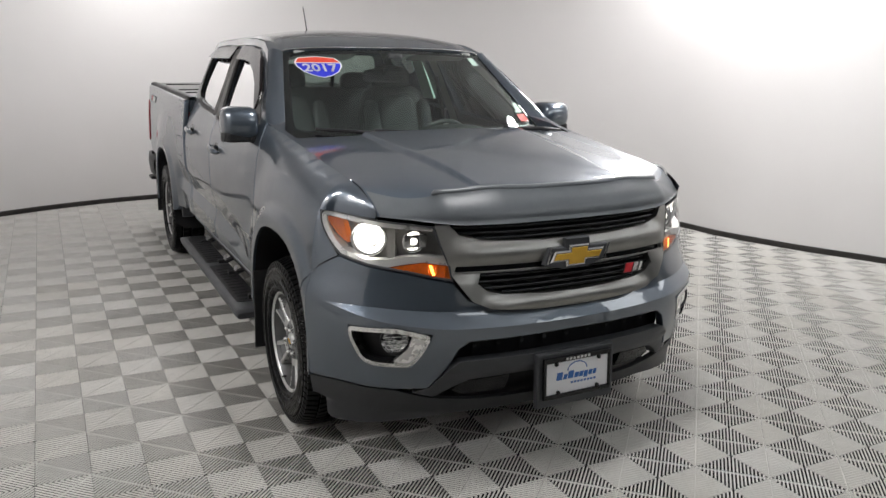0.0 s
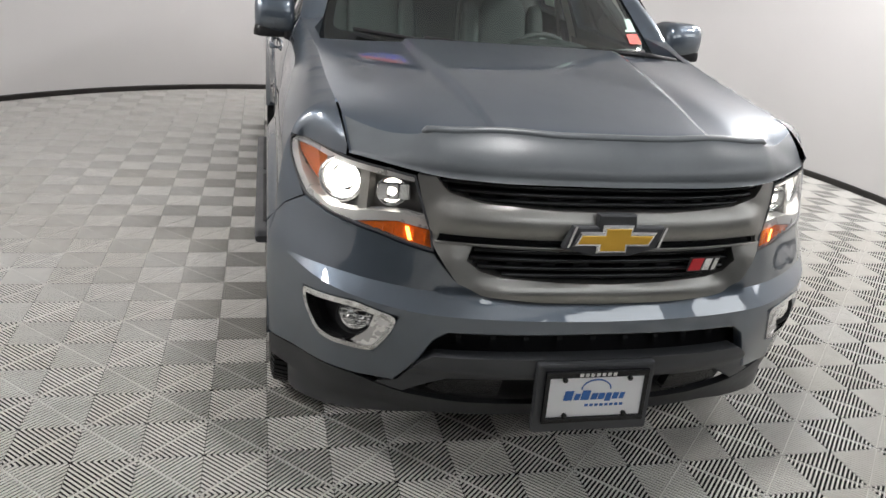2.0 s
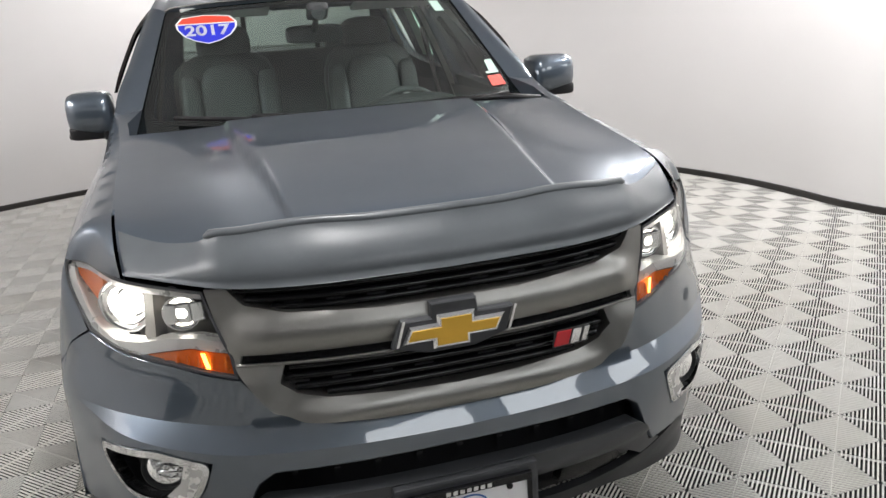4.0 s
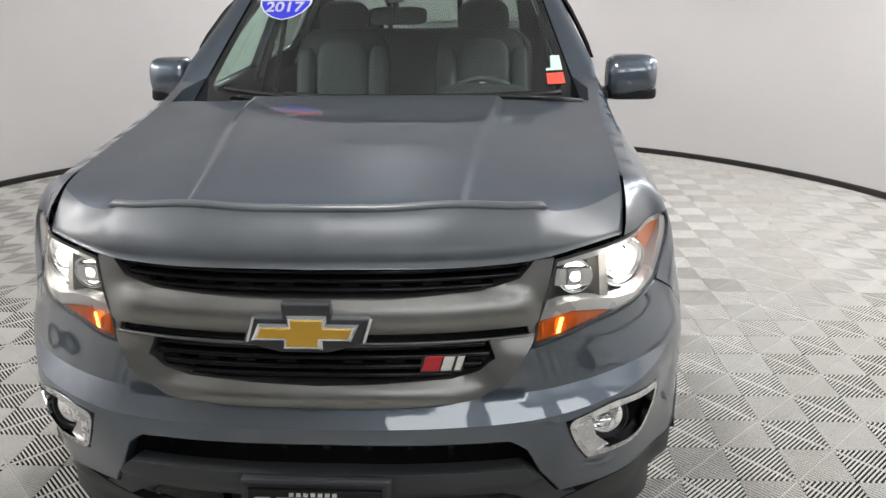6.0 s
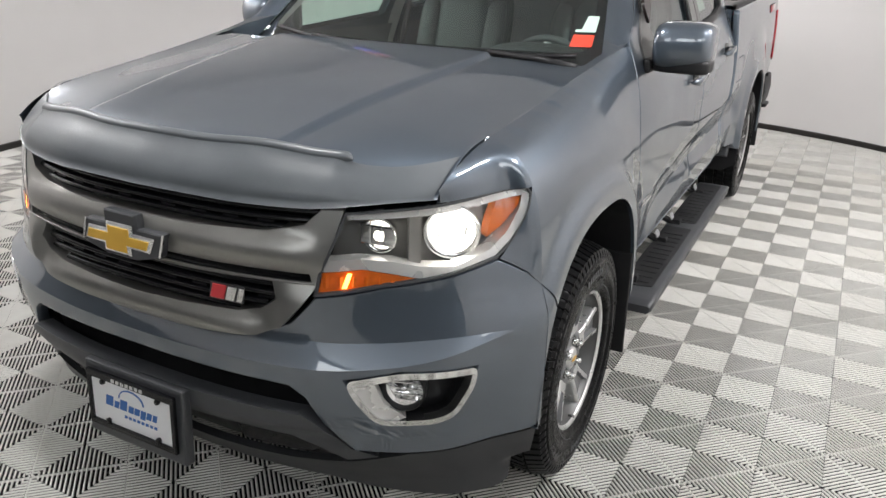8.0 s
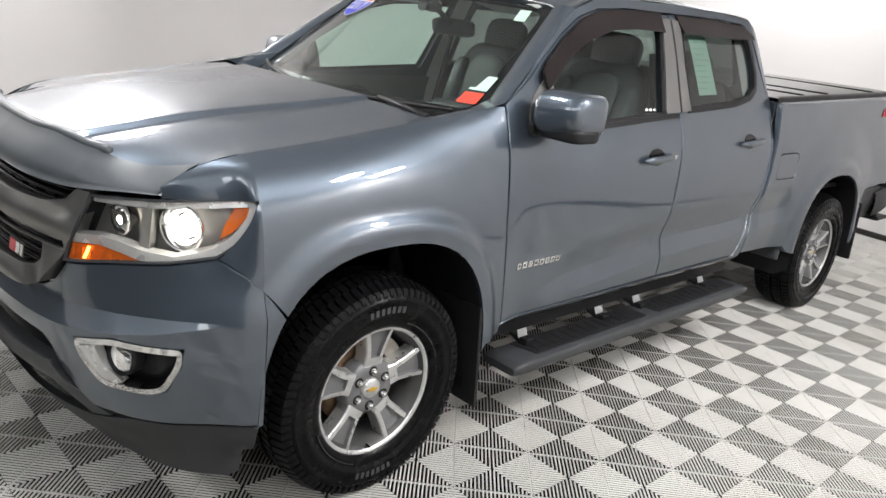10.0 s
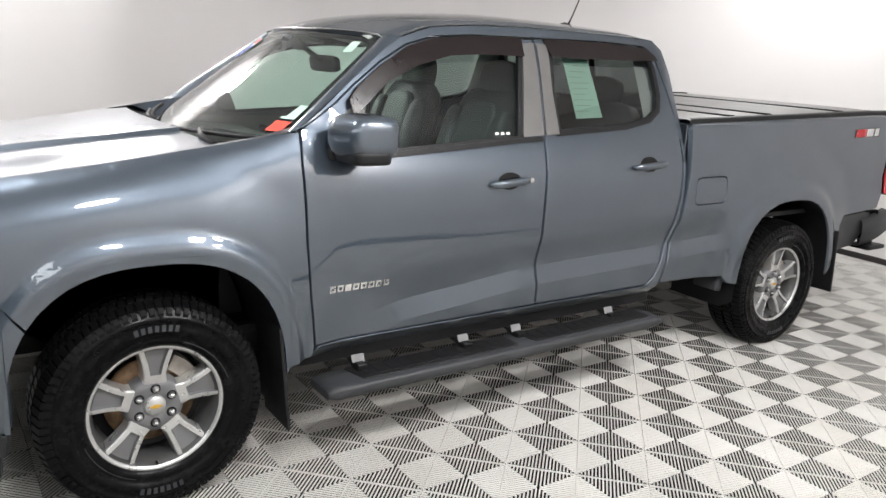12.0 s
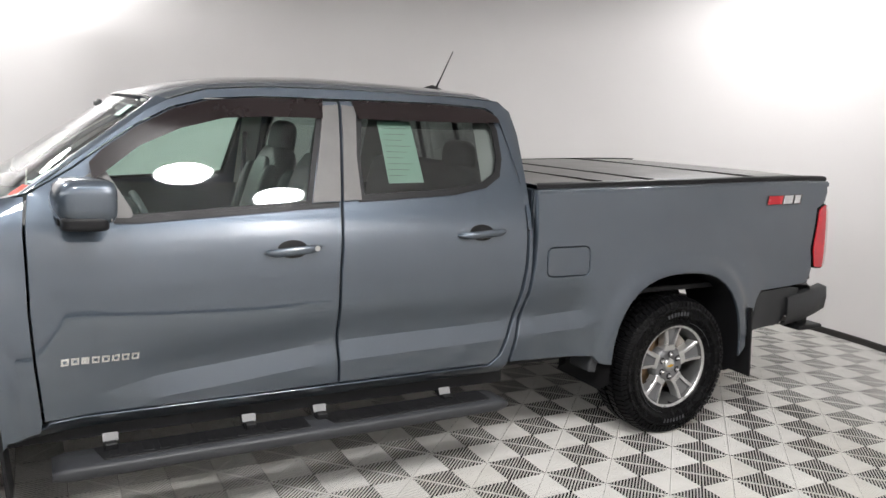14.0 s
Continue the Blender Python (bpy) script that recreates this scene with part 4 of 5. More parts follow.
    part("cab_frame", patch(cab, fn, .025, (), .02), PAINT, truck)
    sill = [(.47, .446), (.585, .464), (.60, .489), (1.2, .492), (2.43, .495), (2.49, .54), (2.56, .71), (2.605, .94), (2.616, 1.13), (2.64, 1.13), (2.63, .9), (2.57, .66), (2.52, .44), (.47, .42)]
    part("sill", patch(sill, lambda a, b, d=0.0, fn=fn: fn(a, b, d + .07 * (max(0.0, .492 - b) / .072) ** 1.3), .02, (), .05, edge=.003), PAINT, truck)
    under = [(.45, .45), (2.55, .45), (2.55, .36), (.45, .36)]
    part("frame_rail", patch(under, lambda a, b, d=0.0, sg=sg: (sg * (.80 - d), a, b + .02), .2, (), .1), BLACK, truck)

    fn = on_side(sg)
    # bed side
    rear_arch = [(y, z) for y, z in arch_line(WB, 170, 4)]
    side = rear_arch + [(4.12, .50), (4.16, .70), (4.19, .745), (4.42, .757), (4.58, .77), (4.60, .85), (4.575, .975), (4.615, 1.205), (4.68, 1.24), (4.705, 1.30), (4.70, 1.352), (4.6, 1.358), (3.5, 1.332), (2.655, 1.312),
                        (2.652, 1.1), (2.640, .94), (2.60, .71), (2.545, .50), (3.02, .487), (3.05, .45)]
    fuel = rounded([(2.712, .905), (2.962, .905), (2.958, 1.043), (2.712, 1.043)], .035, 4)
    crease_b = [[(y, CREASE(y) - dz) for y in [2.66 + .06 * k for k in range(6)]] for dz in (0, .085)]
    bs = part("bed_side", patch(side, fn, .03, [inset(fuel, -.003)], .03, edge=.003, creases=crease_b), PAINT, truck)
    if sg == 1:
        part("fuel_door", patch(inset(fuel, .001), lambda a, b, d=0.0, fn=fn: fn(a, b, d + .001), .03, (), .02, edge=.002), PAINT, bs)
    else:
        part("fuel_blank", patch(fuel, fn, .03, (), 0), PAINT, bs)
    bm = bmesh.new()
    ring_a = arch_line(WB, -10, 190, 30, -.003)
    loft([[fn(y, z, d) for y, z in ring_a] for d in (.012, .08, .38)], bm=bm)
    loft([[(sg * .5, y, z) for y, z in ring_a], [(sg * .5, WB + (y - WB) * .02, .36 + (z - .36) * .02) for y, z in ring_a]], bm=bm, smooth=False)
    part("wheel_liner", bm, BLACK, bs, "black plastic wheel arch liner")
    low = [(4.165, .70), (4.195, .738), (4.44, .75), (4.52, .74), (4.46, .60), (4.40, .53), (4.15, .515)]
    part("rear_valance", patch(low, lambda a, b, d=0.0, fn=fn: fn(a, b, d + .004), .03, (), .03), DARKSATIN, bs, "satin dark lower corner panel")
    m = Matrix.Translation((sg * (side_x(4.3, 1.25) + .003), 4.19 if sg > 0 else 4.485, 1.232)) @ (pose(0, 0, 0, 90, 0, 90) if sg > 0 else pose(0, 0, 0, 90, 0, -90)) @ pose(0, 0, 0, -5, 0, 1.5 if sg > 0 else -1.5)
    model_badge(bs, m, .285, .046, "bed_decal")
    # tail lamp: wraps from the side round to the rear
    lampl = [(4.615, .862), (4.59, .975), (4.628, 1.20), (4.685, 1.232), (4.735, 1.19), (4.745, 1.0), (4.74, .88), (4.70, .862)]

    def tail_at(a, b, d=0.0, sg=sg):
        return (sg * (side_x(min(a, 4.7), b) - d + .008 - .5 * max(0.0, a - 4.68)), a, b)

    tl = part("tail_lamp", patch(rounded(lampl, .02, 3), tail_at, .02, (), .05), TAILRED, truck, "tall glossy red tail lamp")
    part("lamp_edge", patch(inset(rounded(lampl, .02, 3), -.008), lambda a, b, d=0.0, f=tail_at: f(a, b, d + .006), .03, [inset(rounded(lampl, .02, 3), .002)], .02), GLOSS, tl)
    rows = [[(sg * x, y, z) for z in (.86, .95, 1.05, 1.15, 1.22)] for x, y in ((.85, 4.742), (.80, 4.757), (.72, 4.76))]
    part("rear_lens", loft(rows), TAILRED, tl)

    # flaps
    for y0, y1, zt, zb, par in ((.435, .462, .60, .19, fen), (4.10, 4.13, .66, .26, bs)):
        bm = block((.23, .014, zt - zb), (sg * .82, (y0 + y1) / 2, (zt + zb) / 2), .005, 2, pose(0, 0, 0, 5, 0, 0))
        part("mud_flap", bm, FLAP, par, "black rubber mud flap")
    bm = block((.16, .05, .10), (sg * .80, 3.05, .44), .012, 2, pose(0, 0, 0, -12, 0, 0))
    part("arch_stone_guard", bm, SATIN, bs)

    # door mirror
    def mir(v, sg=sg):
        k = .5 - v.x * sg / .21
        v.z *= 1 - .10 * (1 - k)
        v.y += .035 * (1 - k) - .03 * (1 - abs(v.z / .09) ** 2) * (v.y < 0)
        v.z += .006 * (1 - k)
        return v
    mx, mw = (.962, .098) if sg > 0 else (.905, .082)
    own = bmesh.new()
    bmesh.ops.create_cube(own, size=1)
    bmesh.ops.subdivide_edges(own, edges=own.edges[:], cuts=5, use_grid_fill=True)
    for v in own.verts:
        c = v.co * 2
        q = [abs(t) for t in c]
        n = (q[0] ** 5 + q[1] ** 4.5 + q[2] ** 5) ** (1 / 4.9)
        s = 1 / max(.6, n)
        v.co = mir(Vector((c.x * s * mw, c.y * s * .08, c.z * s * .083)))
    for v in own.verts:
        v.co += Vector((sg * mx, .722, 1.287))
    mirror = part("door_mirror", own, PAINT, truck, "grey door mirror on a black arm", True)
    part("mirror_base", soft_block((2 * mw, .15, .055), (sg * mx, .728, 1.222), None, 6.0), BLACK, mirror, "black lower mirror shell")
    gl = rounded([(-.085, -.062), (.085, -.066), (.085, .062), (-.085, .066)], .02, 4)
    part("mirror_glass", prism(gl, .003, lambda a, b, h, sg=sg: (sg * (mx + .003 + a * mw / .098), .806 + h, 1.29 + b)), CHROME, mirror)
    rows = [[(sg * x, y + .05 * c, z + .014 * s2) for c, s2 in ((1, 0), (.7, .7), (0, 1), (-.7, .7), (-1, 0), (-.7, -.7), (0, -1), (.7, -.7))] for x, y, z in ((.83, .72, 1.212), (.88, .722, 1.208), (.95, .725, 1.206), (.99, .73, 1.21))]
    part("mirror_arm", loft(rows, True, True), BLACK, mirror, "black mirror arm")
    part("mirror_foot", block((.03, .14, .05), (sg * .852, .715, 1.215), .012, 3), BLACK, mirror)

# ---- roof and glass
RC = Curve([.90, 1.0, 1.15, 1.4, 1.8, 2.3, 2.5, 2.58, 2.625], [1.668, 1.702, 1.737, 1.769, 1.789, 1.780, 1.770, 1.757, 1.722])
RE = Curve([.90, 1.0, 1.05, 1.20, 1.45, 1.8, 2.3, 2.545, 2.585, 2.614], [1.60, 1.632, 1.648, 1.694, 1.716, 1.724, 1.722, 1.712, 1.69, 1.66])


def screen_y(x, z):
    return .27 + 1.39 * (z - 1.215) + .36 * x * x


def roof_at(w, t):
    y0 = .897 + .125 * w * w
    y = y0 + (2.611 - y0) * t
    e = RE(y) + .003
    x = w * (on_cab(1)(max(y, .95), min(e, 1.72))[0] - .004)
    k = 1 - abs(w) ** 2.4
    z = e + (RC(y) - e) * k - .010 * ramp(.86, .90, abs(w)) * (1 - ramp(.93, .97, abs(w)))
    return (x, y, z)


RW = [math.copysign(1 - (1 - abs(k / 24 - 1)) ** 1.3, k - 24) for k in range(49)]
RT = [k / 28 for k in range(29)]
bm = loft([[roof_at(w, t) for w in RW] for t in RT])
loft([[Vector(roof_at(w, 0)), Vector(roof_at(w, 0)) + Vector((0, .01, -.02))] for w in RW], bm=bm)
roof = part("roof", bm, PAINT, truck)


def screen_at(a, b, d=0.0):
    """a: -1 to 1 across, b: 0 at the cowl, 1 at the roof."""
    zt = 1.662 - .022 * a * a
    z = 1.205 + (zt - 1.205) * b
    x = a * (.755 - .15 * b)
    return (x, screen_y(x, z) + d * .8, z - d * .6)


bm = patch([(-1, 0), (1, 0), (1, 1), (-1, 1)], lambda a, b, d=0.0: screen_at(a, b, .006 + d), .08, (), 0)
ws = part("windscreen", bm, GLASS, truck, "greenish laminated windscreen", True)
ws.visible_shadow = False
band = rounded([(-1, 0), (1, 0), (1, 1), (-1, 1)], .05, 4)
hole = rounded([(-.93, .13), (.93, .13), (.94, .955), (-.94, .955)], .08, 4)
part("screen_border", patch(band, lambda a, b, d=0.0: screen_at(a, b, .009 + d), .05, [hole], 0), GLOSS, ws, "black printed glass border")
bm = bmesh.new()
tube([roof_at(w, 0.0) for w in RW[2:-2]], .004, 6, bm)
part("screen_moulding", bm, CHROME, ws)
for sg in (1, -1):
    rows = []
    for k in range(15):
        t = k / 14
        p = Vector(screen_at(sg * .985, t, 0))
        y = .553 + (1.07 - .553) * t
        z = 1.302 + (1.655 - 1.302) * t ** .93
        q = Vector((sg * (side_x(y, z)), y, z))
        if t > .97:
            q = Vector((sg * side_x(1.05, 1.648), 1.05, 1.648))
        mid = p.lerp(q, .5) + Vector((sg * .012, -.014, .012))
        rows.append([p, p.lerp(mid, .5) + Vector((sg * .003, -.004, .003)), mid, mid.lerp(q, .5) + Vector((sg * .003, -.002, .002)), q])
    bm = loft(rows)
    # cowl corner between hood, fender and pillar
    part("windscreen_pillar", bm, PAINT, truck)
    c = [Vector(screen_at(sg * .985, 0, 0)), Vector((sg * .78, .33, 1.252)), Vector((sg * .80, .50, 1.286)), Vector((sg * side_x(.553, 1.302), .553, 1.302)), Vector(screen_at(sg * .985, .22, 0))]
    bm = bmesh.new()
    bm.faces.new([bm.verts.new(p) for p in c])
    part("cowl_corner", bm, PAINT, truck)
bm = loft([[(w * .77, .17 + .11 * w * w + .18 * t, 1.238 - .03 * t + .004 * math.sin(9 * t)) for w in [k / 12 - 1 for k in range(25)]] for t in (0, .15, .3, .45, .6, .8, 1.0)])
part("cowl_panel", bm, BLACK, truck, "black plastic cowl panel")
for x0, x1, zs, ze in ((.10, .66, 1.226, 1.240), (-.60, -.10, 1.258, 1.226)):
    bm = bmesh.new()
    pts = []
    for k in range(9):
        x = x0 + (x1 - x0) * k / 8
        z = zs + (ze - zs) * k / 8
        pts.append((x, screen_y(x, z) - .018, z + .012))
    tube(pts, .009, 6, bm)
    wiper = part("wiper", bm, BLACK, truck, "black wiper on the windscreen")
    xm = x0 + (x1 - x0) * .52
    bm = bmesh.new()
    zm = zs + (ze - zs) * .52
    tube([(x1 + .06, .27, 1.235), (x1 - .06, .262, 1.254), (xm, screen_y(xm, zm) - .032, zm + .024)], [.016, .012, .008], 8, bm)
    part("wiper_arm", bm, BLACK, wiper)

# cab back and rear window
def back_at(a, b, d=0.0):
    y = 2.642 - .09 * max(0.0, b - 1.35) / .37 - .02 * a * a
    return (a, y - d, b)


outline = [(-.84, 1.0), (.84, 1.0), (.83, 1.25), (.74, 1.46), (.62, 1.70), (.40, 1.752), (0, 1.765), (-.40, 1.752), (-.62, 1.70), (-.74, 1.46), (-.83, 1.25)]
bwin = rounded([(-.60, 1.36), (.60, 1.36), (.555, 1.64), (-.555, 1.64)], .04, 4)
cb = part("cab_back", patch(outline, back_at, .06, [bwin], .03), PAINT, truck)
part("rear_window", patch(inset(bwin, -.005), lambda a, b, d=0.0: back_at(a, b, .01 + d), .1, (), 0), PRIVACY, cb, "tinted rear window").visible_shadow = False
for x in (-.22, .22):
    part("window_divider", block((.03, .02, .30), (x, 2.57, 1.5), .004, 1, pose(0, 0, 0, 15, 0, 0)), BLACK, cb)
part("brake_lamp", block((.30, .05, .028), (0, 2.57, 1.752), .01, 2), TAILRED, cb)

# antenna
bm = lathe([(0.0, .0005), (.0, .052), (.012, .05), (.022, .032), (.03, .014), (.034, .0005)], 24, "z")
for v in bm.verts:
    v.co = Vector((v.co.x * .8 + .02, v.co.y * 1.25 + 2.505, v.co.z + RC(2.5) - .004))
ant = part("antenna", bm, GLOSS, roof, "black roof antenna", True)
bm = bmesh.new()
tube([(.02, 2.53, 1.79), (.02, 2.555, 1.84), (.02, 2.622, 1.985)], [.006, .004, .003], 8, bm)
part("antenna_mast", bm, BLACK, ant)

# bed: floor box, rails, tonneau, tailgate, bumper
BEDTOP = Curve([2.655, 3.5, 4.6, 4.72], [1.316, 1.338, 1.365, 1.362])
for sg in (1, -1):
    rows = []
    for k in range(22):
        y = 2.655 + (4.715 - 2.655) * k / 21
        z = BEDTOP(y)
        x = side_x(y, z - .02)
        rows.append([(sg * (x + .001), y, z - .03), (sg * x, y, z - .012), (sg * (x - .012), y, z), (sg * (x - .045), y, z + .002), (sg * (x - .06), y, z - .01), (sg * (x - .06), y, z - .35)])
    part("bed_rail", loft(rows), PAINT, truck)
tailgate = part("tailgate", patch([(-.78, .78), (.78, .78), (.80, 1.34), (.4, 1.356), (-.4, 1.356), (-.80, 1.34)], lambda a, b, d=0.0: (a, 4.752 - d + .012 * ramp(1.25, 1.34, b) - .02 * (a / .8) ** 2, b), .08, (), .06), PAINT, truck)
part("tailgate_handle", block((.22, .02, .06), (0, 4.755, 1.17), .008, 2), BLACK, tailgate)
part("bed_floor", block((1.62, 2.06, .03), (0, 3.69, .78), .005, 1), BLACK, truck)
part("bed_front", block((1.66, .03, .55), (0, 2.675, 1.04), .005, 1), PAINT, truck)

tonneau = part("tonneau_cover", bmesh.new(), COVER, truck, "grey folding tonneau cover with four panels")
FOLDS = [2.665, 3.07, 3.42, 4.15, 4.70]
for a, b in zip(FOLDS, FOLDS[1:]):
    za, zb = BEDTOP(a) + .020, BEDTOP(b) + .020
    rows = []
    for k in range(7):
        t = k / 6
        y = a + .006 + (b - a - .012) * t
        z = za + (zb - za) * t - .004 * (abs(2 * t - 1) ** 8)
        rows.append([(x, y, z + dz) for x, dz in ((-.835, -.03), (-.83, -.004), (-.815, .003), (-.4, .006), (0, .007), (.4, .006), (.815, .003), (.83, -.004), (.835, -.03))])
    part("cover_panel", loft(rows), COVER, tonneau)
for y in FOLDS[1:-1]:
    big = y != FOLDS[2]
    part("cover_hinge", block((1.58, .030 if big else .010, .010), (0, y, BEDTOP(y) + .024), .003, 1), GLOSS, tonneau)
for sg in (1, -1):
    rows = [[(sg * (x0), y, BEDTOP(y) + z0) for x0, z0 in ((.845, -.004), (.847, .016), (.838, .026), (.818, .028))] for y in [2.66 + 2.05 * k / 20 for k in range(21)]]
    part("cover_edge", loft(rows), BLACK, tonneau)

# rear bumper with corner steps
rows = []
for k in range(25):
    w = k / 12 - 1
    x = w * .90
    y = 4.80 - .16 * abs(w) ** 5 - .03 * w * w
    rows.append([(x * (1 - .02), y - .10, .755), (x, y - .01, .755), (x, y, .735), (x, y, .62), (x * .99, y - .03, .57), (x * .97, y - .12, .55)])
rb = part("rear_bumper", loft(rows), DARKSATIN, truck, "dark rear bumper with corner steps")
for sg in (1, -1):
    rows = []
    for k in range(10):
        t = k / 9
        y = 4.42 + .33 * t
        zb = .53 + .08 * t
        zt = .70 + .05 * t
        x = .905 + .02 * math.sin(math.pi * t)
        rows.append([(sg * (x - .06), y, zt), (sg * x, y, zt - .01), (sg * (x + .008), y, (zt + zb) / 2), (sg * x, y, zb), (sg * (x - .06), y, zb - .01)])
    part("bumper_corner", loft(rows), DARKSATIN, rb)
    part("corner_step", block((.14, .20, .028), (sg * .86, 4.62, .505), .012, 3), BLACK, rb, "rubber corner step")
    part("step_bracket", block((.06, .09, .09), (sg * .85, 4.60, .55), .01, 2), BLACK, rb)

# chassis under the body
part("underbody", block((1.30, 4.7, .14), (0, 2.1, .46), .03, 2), BLACK, truck)
part("engine_block", block((1.0, .9, .5), (0, -.05, .72), .05, 2), BLACK, truck)
part("rear_axle", tube([(-.6, WB, .37), (.6, WB, .37)], .05, 12), BLACK, truck)
part("front_axle", tube([(-.6, 0, .37), (.6, 0, .37)], .045, 12), BLACK, truck)

# running boards
def running_board(sg):
    rows = []
    for k in range(41):
        t = k / 40
        y = .60 + (2.475 - .60) * t
        e = math.sqrt(min(1.0, .35 + min(t, 1 - t) / .012))
        w = .085 * (.9 + .1 * e)
        z = .318 + .018 * t
        rows.append([(sg * (.905 + c * w), y, z + s * .026 * e) for c, s in ((-1, -.6), (-1, .6), (-.95, .95), (-.2, 1.0), (.80, .97), (.96, .8), (1, .5), (.97, -.5), (.85, -1), (-.5, -1))])
    rb_ = part("running_board", loft(rows, True, True), SATIN, truck, "dark grey running board with black tread")
    for y0, y1 in ((.74, 1.55), (1.62, 2.40)):
        bm = prism(rounded([(-.07, y0), (.055, y0 + .03), (.055, y1), (-.07, y1)], .012, 3), .004, lambda a, b, h: (sg * (.898 + a), b, .3435 + .018 * (b - .6) / 1.875 + h), bevel=.0015)
        pad = part("tread_pad", bm, FLAP, rb_, "black rubber tread")
        n = int((y1 - y0 - .1) / .058)
        for k in range(n):
            y = y0 + .07 + .058 * k
            part("tread_rib", block((.085, .036, .003), (sg * .892, y, .3487 + .018 * (y - .6) / 1.875), .001, 1), FLAP, pad)
    for y in (.80, 1.32, 1.62, 2.22):
        bm = block((.16, .05, .018), (sg * .80, y, .372), .004, 1, pose(0, 0, 0, 0, sg * 20, 0))
        block((.04, .045, .06), (sg * .865, y, .345), .004, 1, None, bm)
        part("step_bracket", bm, BLACK, rb_)
        part("bracket_cap", block((.004, .056, .032), (sg * .838, y, .386), .001, 1, pose(0, 0, 0, 0, sg * -25, 0)), CAPGREY, rb_, "pale grey bracket plate")


running_board(1)
running_board(-1)

# ---- wheels
def wheel(x, y, sg, turn=0.0):
    R = .378
    place = Matrix.Translation((x, y, R - .006)) @ pose(0, 0, 0, turn, 0, 0) @ Matrix.Diagonal((sg, 1, 1, 1))

    def add(name, bm, material, parent, label=""):
        for v in bm.verts:
            v.co = place @ v.co
        if sg < 0:
            bmesh.ops.reverse_faces(bm, faces=bm.faces[:])
        return part(name, bm, material, parent, label)

    barrel = [(-.10, .215), (-.09, .205), (.02, .20), (.075, .205), (.092, .214), (.102, .226), (.106, .229), (.107, .226), (.100, .219), (.085, .206), (.03, .197), (-.09, .196)]
    wh = add("wheel", lathe(barrel, 64), BARREL, truck, "machined five-spoke alloy wheel with black tyre")
    tyre = [(-.105, .222), (-.122, .245), (-.128, .29), (-.120, .335), (-.102, .362), (-.07, .370), (0, .372), (.07, .370), (.102, .362), (.114, .348), (.121, .330), (.1235, .328), (.1240, .318), (.1215, .316),
            (.1262, .295), (.1268, .27), (.1215, .268), (.120, .252), (.118, .240), (.112, .232), (.105, .226)]
    ty = add("tyre", lathe(tyre, 96), RUBBER, wh, "black all-terrain tyre")
    # tread: shoulder lugs and two rows of centre blocks
    def lug(name, a, da, x0, x1, r0, r1, skew=0.0):
        own = bmesh.new()
        rows = []
        for xx, rr, s in ((x0, r0, 0), (x1, r1, skew)):
            rows.append([(xx, rad * math.cos(a + s + t), rad * math.sin(a + s + t)) for rad, t in ((rr - .014, -da), (rr, -da * .85), (rr, da * .85), (rr - .014, da))])
        loft(rows, False, True, own, False)
        return own
    n = 78
    bm, bm2 = bmesh.new(), bmesh.new()
    for k in range(n):
        a = 2 * math.pi * k / n
        for s in (1, -1):
            append(bm, lug("l", a + (.02 if s > 0 else 0), .033, s * .066, s * .112, .378, .362, .012))
            append(bm, lug("l", a + (.02 if s > 0 else 0), .028, s * .112, s * .120, .361, .343, 0))
            append(bm, lug("c", a + .04 + s * .015, .034, s * .012, s * .056, .379, .379, .02 * s))
    tagged(add("tread", bm, TREADRUB, ty), kind="stuff")
    bm = bmesh.new()
    for a0, a1 in ((.35, 1.25), (3.5, 4.4)):
        rows = [[(.1255, r * math.cos(a), r * math.sin(a)) for r in (.248, .2505)] for a in [a0 + (a1 - a0) * k / 24 for k in range(25)]]
        loft(rows, bm=bm)
    tagged(add("sidewall_ring", bm, SATIN, ty), kind="stuff")
    bm = bmesh.new()
    for base in (1.35, 4.5):
        for k in range(7):
            a = base + .075 * k
            rows = [[(.1275, r * math.cos(t), r * math.sin(t)) for t in (a, a + .045)] for r in (.283, .305)]
            loft(rows, bm=bm, smooth=False)
    tagged(add("sidewall_bar", bm, SATIN, ty), kind="stuff")
    add("rim_lip", lathe([(.098, .213), (.1035, .2165), (.1055, .2215), (.1062, .2275), (.1052, .229)], 72), SILVER, wh, "machined bright rim")
    # hub and five broad spokes, each with a sunk grey pocket
    hub = [(.02, .105), (.062, .100), (.075, .088), (.078, .07), (.074, .045), (.070, .036)]
    add("hub", lathe(hub, 48), POCKET, wh, "grey painted hub")
    for k in range(5):
        a = math.pi / 2 + 2 * math.pi * k / 5

        def sp(r, w, h):
            p = Vector((h, r * math.cos(a) - w * math.sin(a), r * math.sin(a) + w * math.cos(a)))
            return p
        own = bmesh.new()
        rows = []
        for r, w, h in ((.075, .040, .074), (.112, .036, .079), (.15, .043, .084), (.19, .054, .089), (.212, .061, .093), (.221, .064, .094)):
            rows.append([sp(r, -w - .006, h - .05), sp(r, -w, h - .004), sp(r, -w + .004, h), sp(r, -w + .018, h + .001), sp(r, w - .018, h + .001), sp(r, w - .004, h), sp(r, w, h - .004), sp(r, w + .006, h - .05)])
        vs = [[own.verts.new(p) for p in r] for r in rows]
        for i, (p, q) in enumerate(zip(vs, vs[1:])):
            for j in range(7):
                if j == 3 and i >= 1:
                    continue
                own.faces.new((p[j], p[j + 1], q[j + 1], q[j]))
        add("spoke", own, SILVER, wh)
        own = bmesh.new()
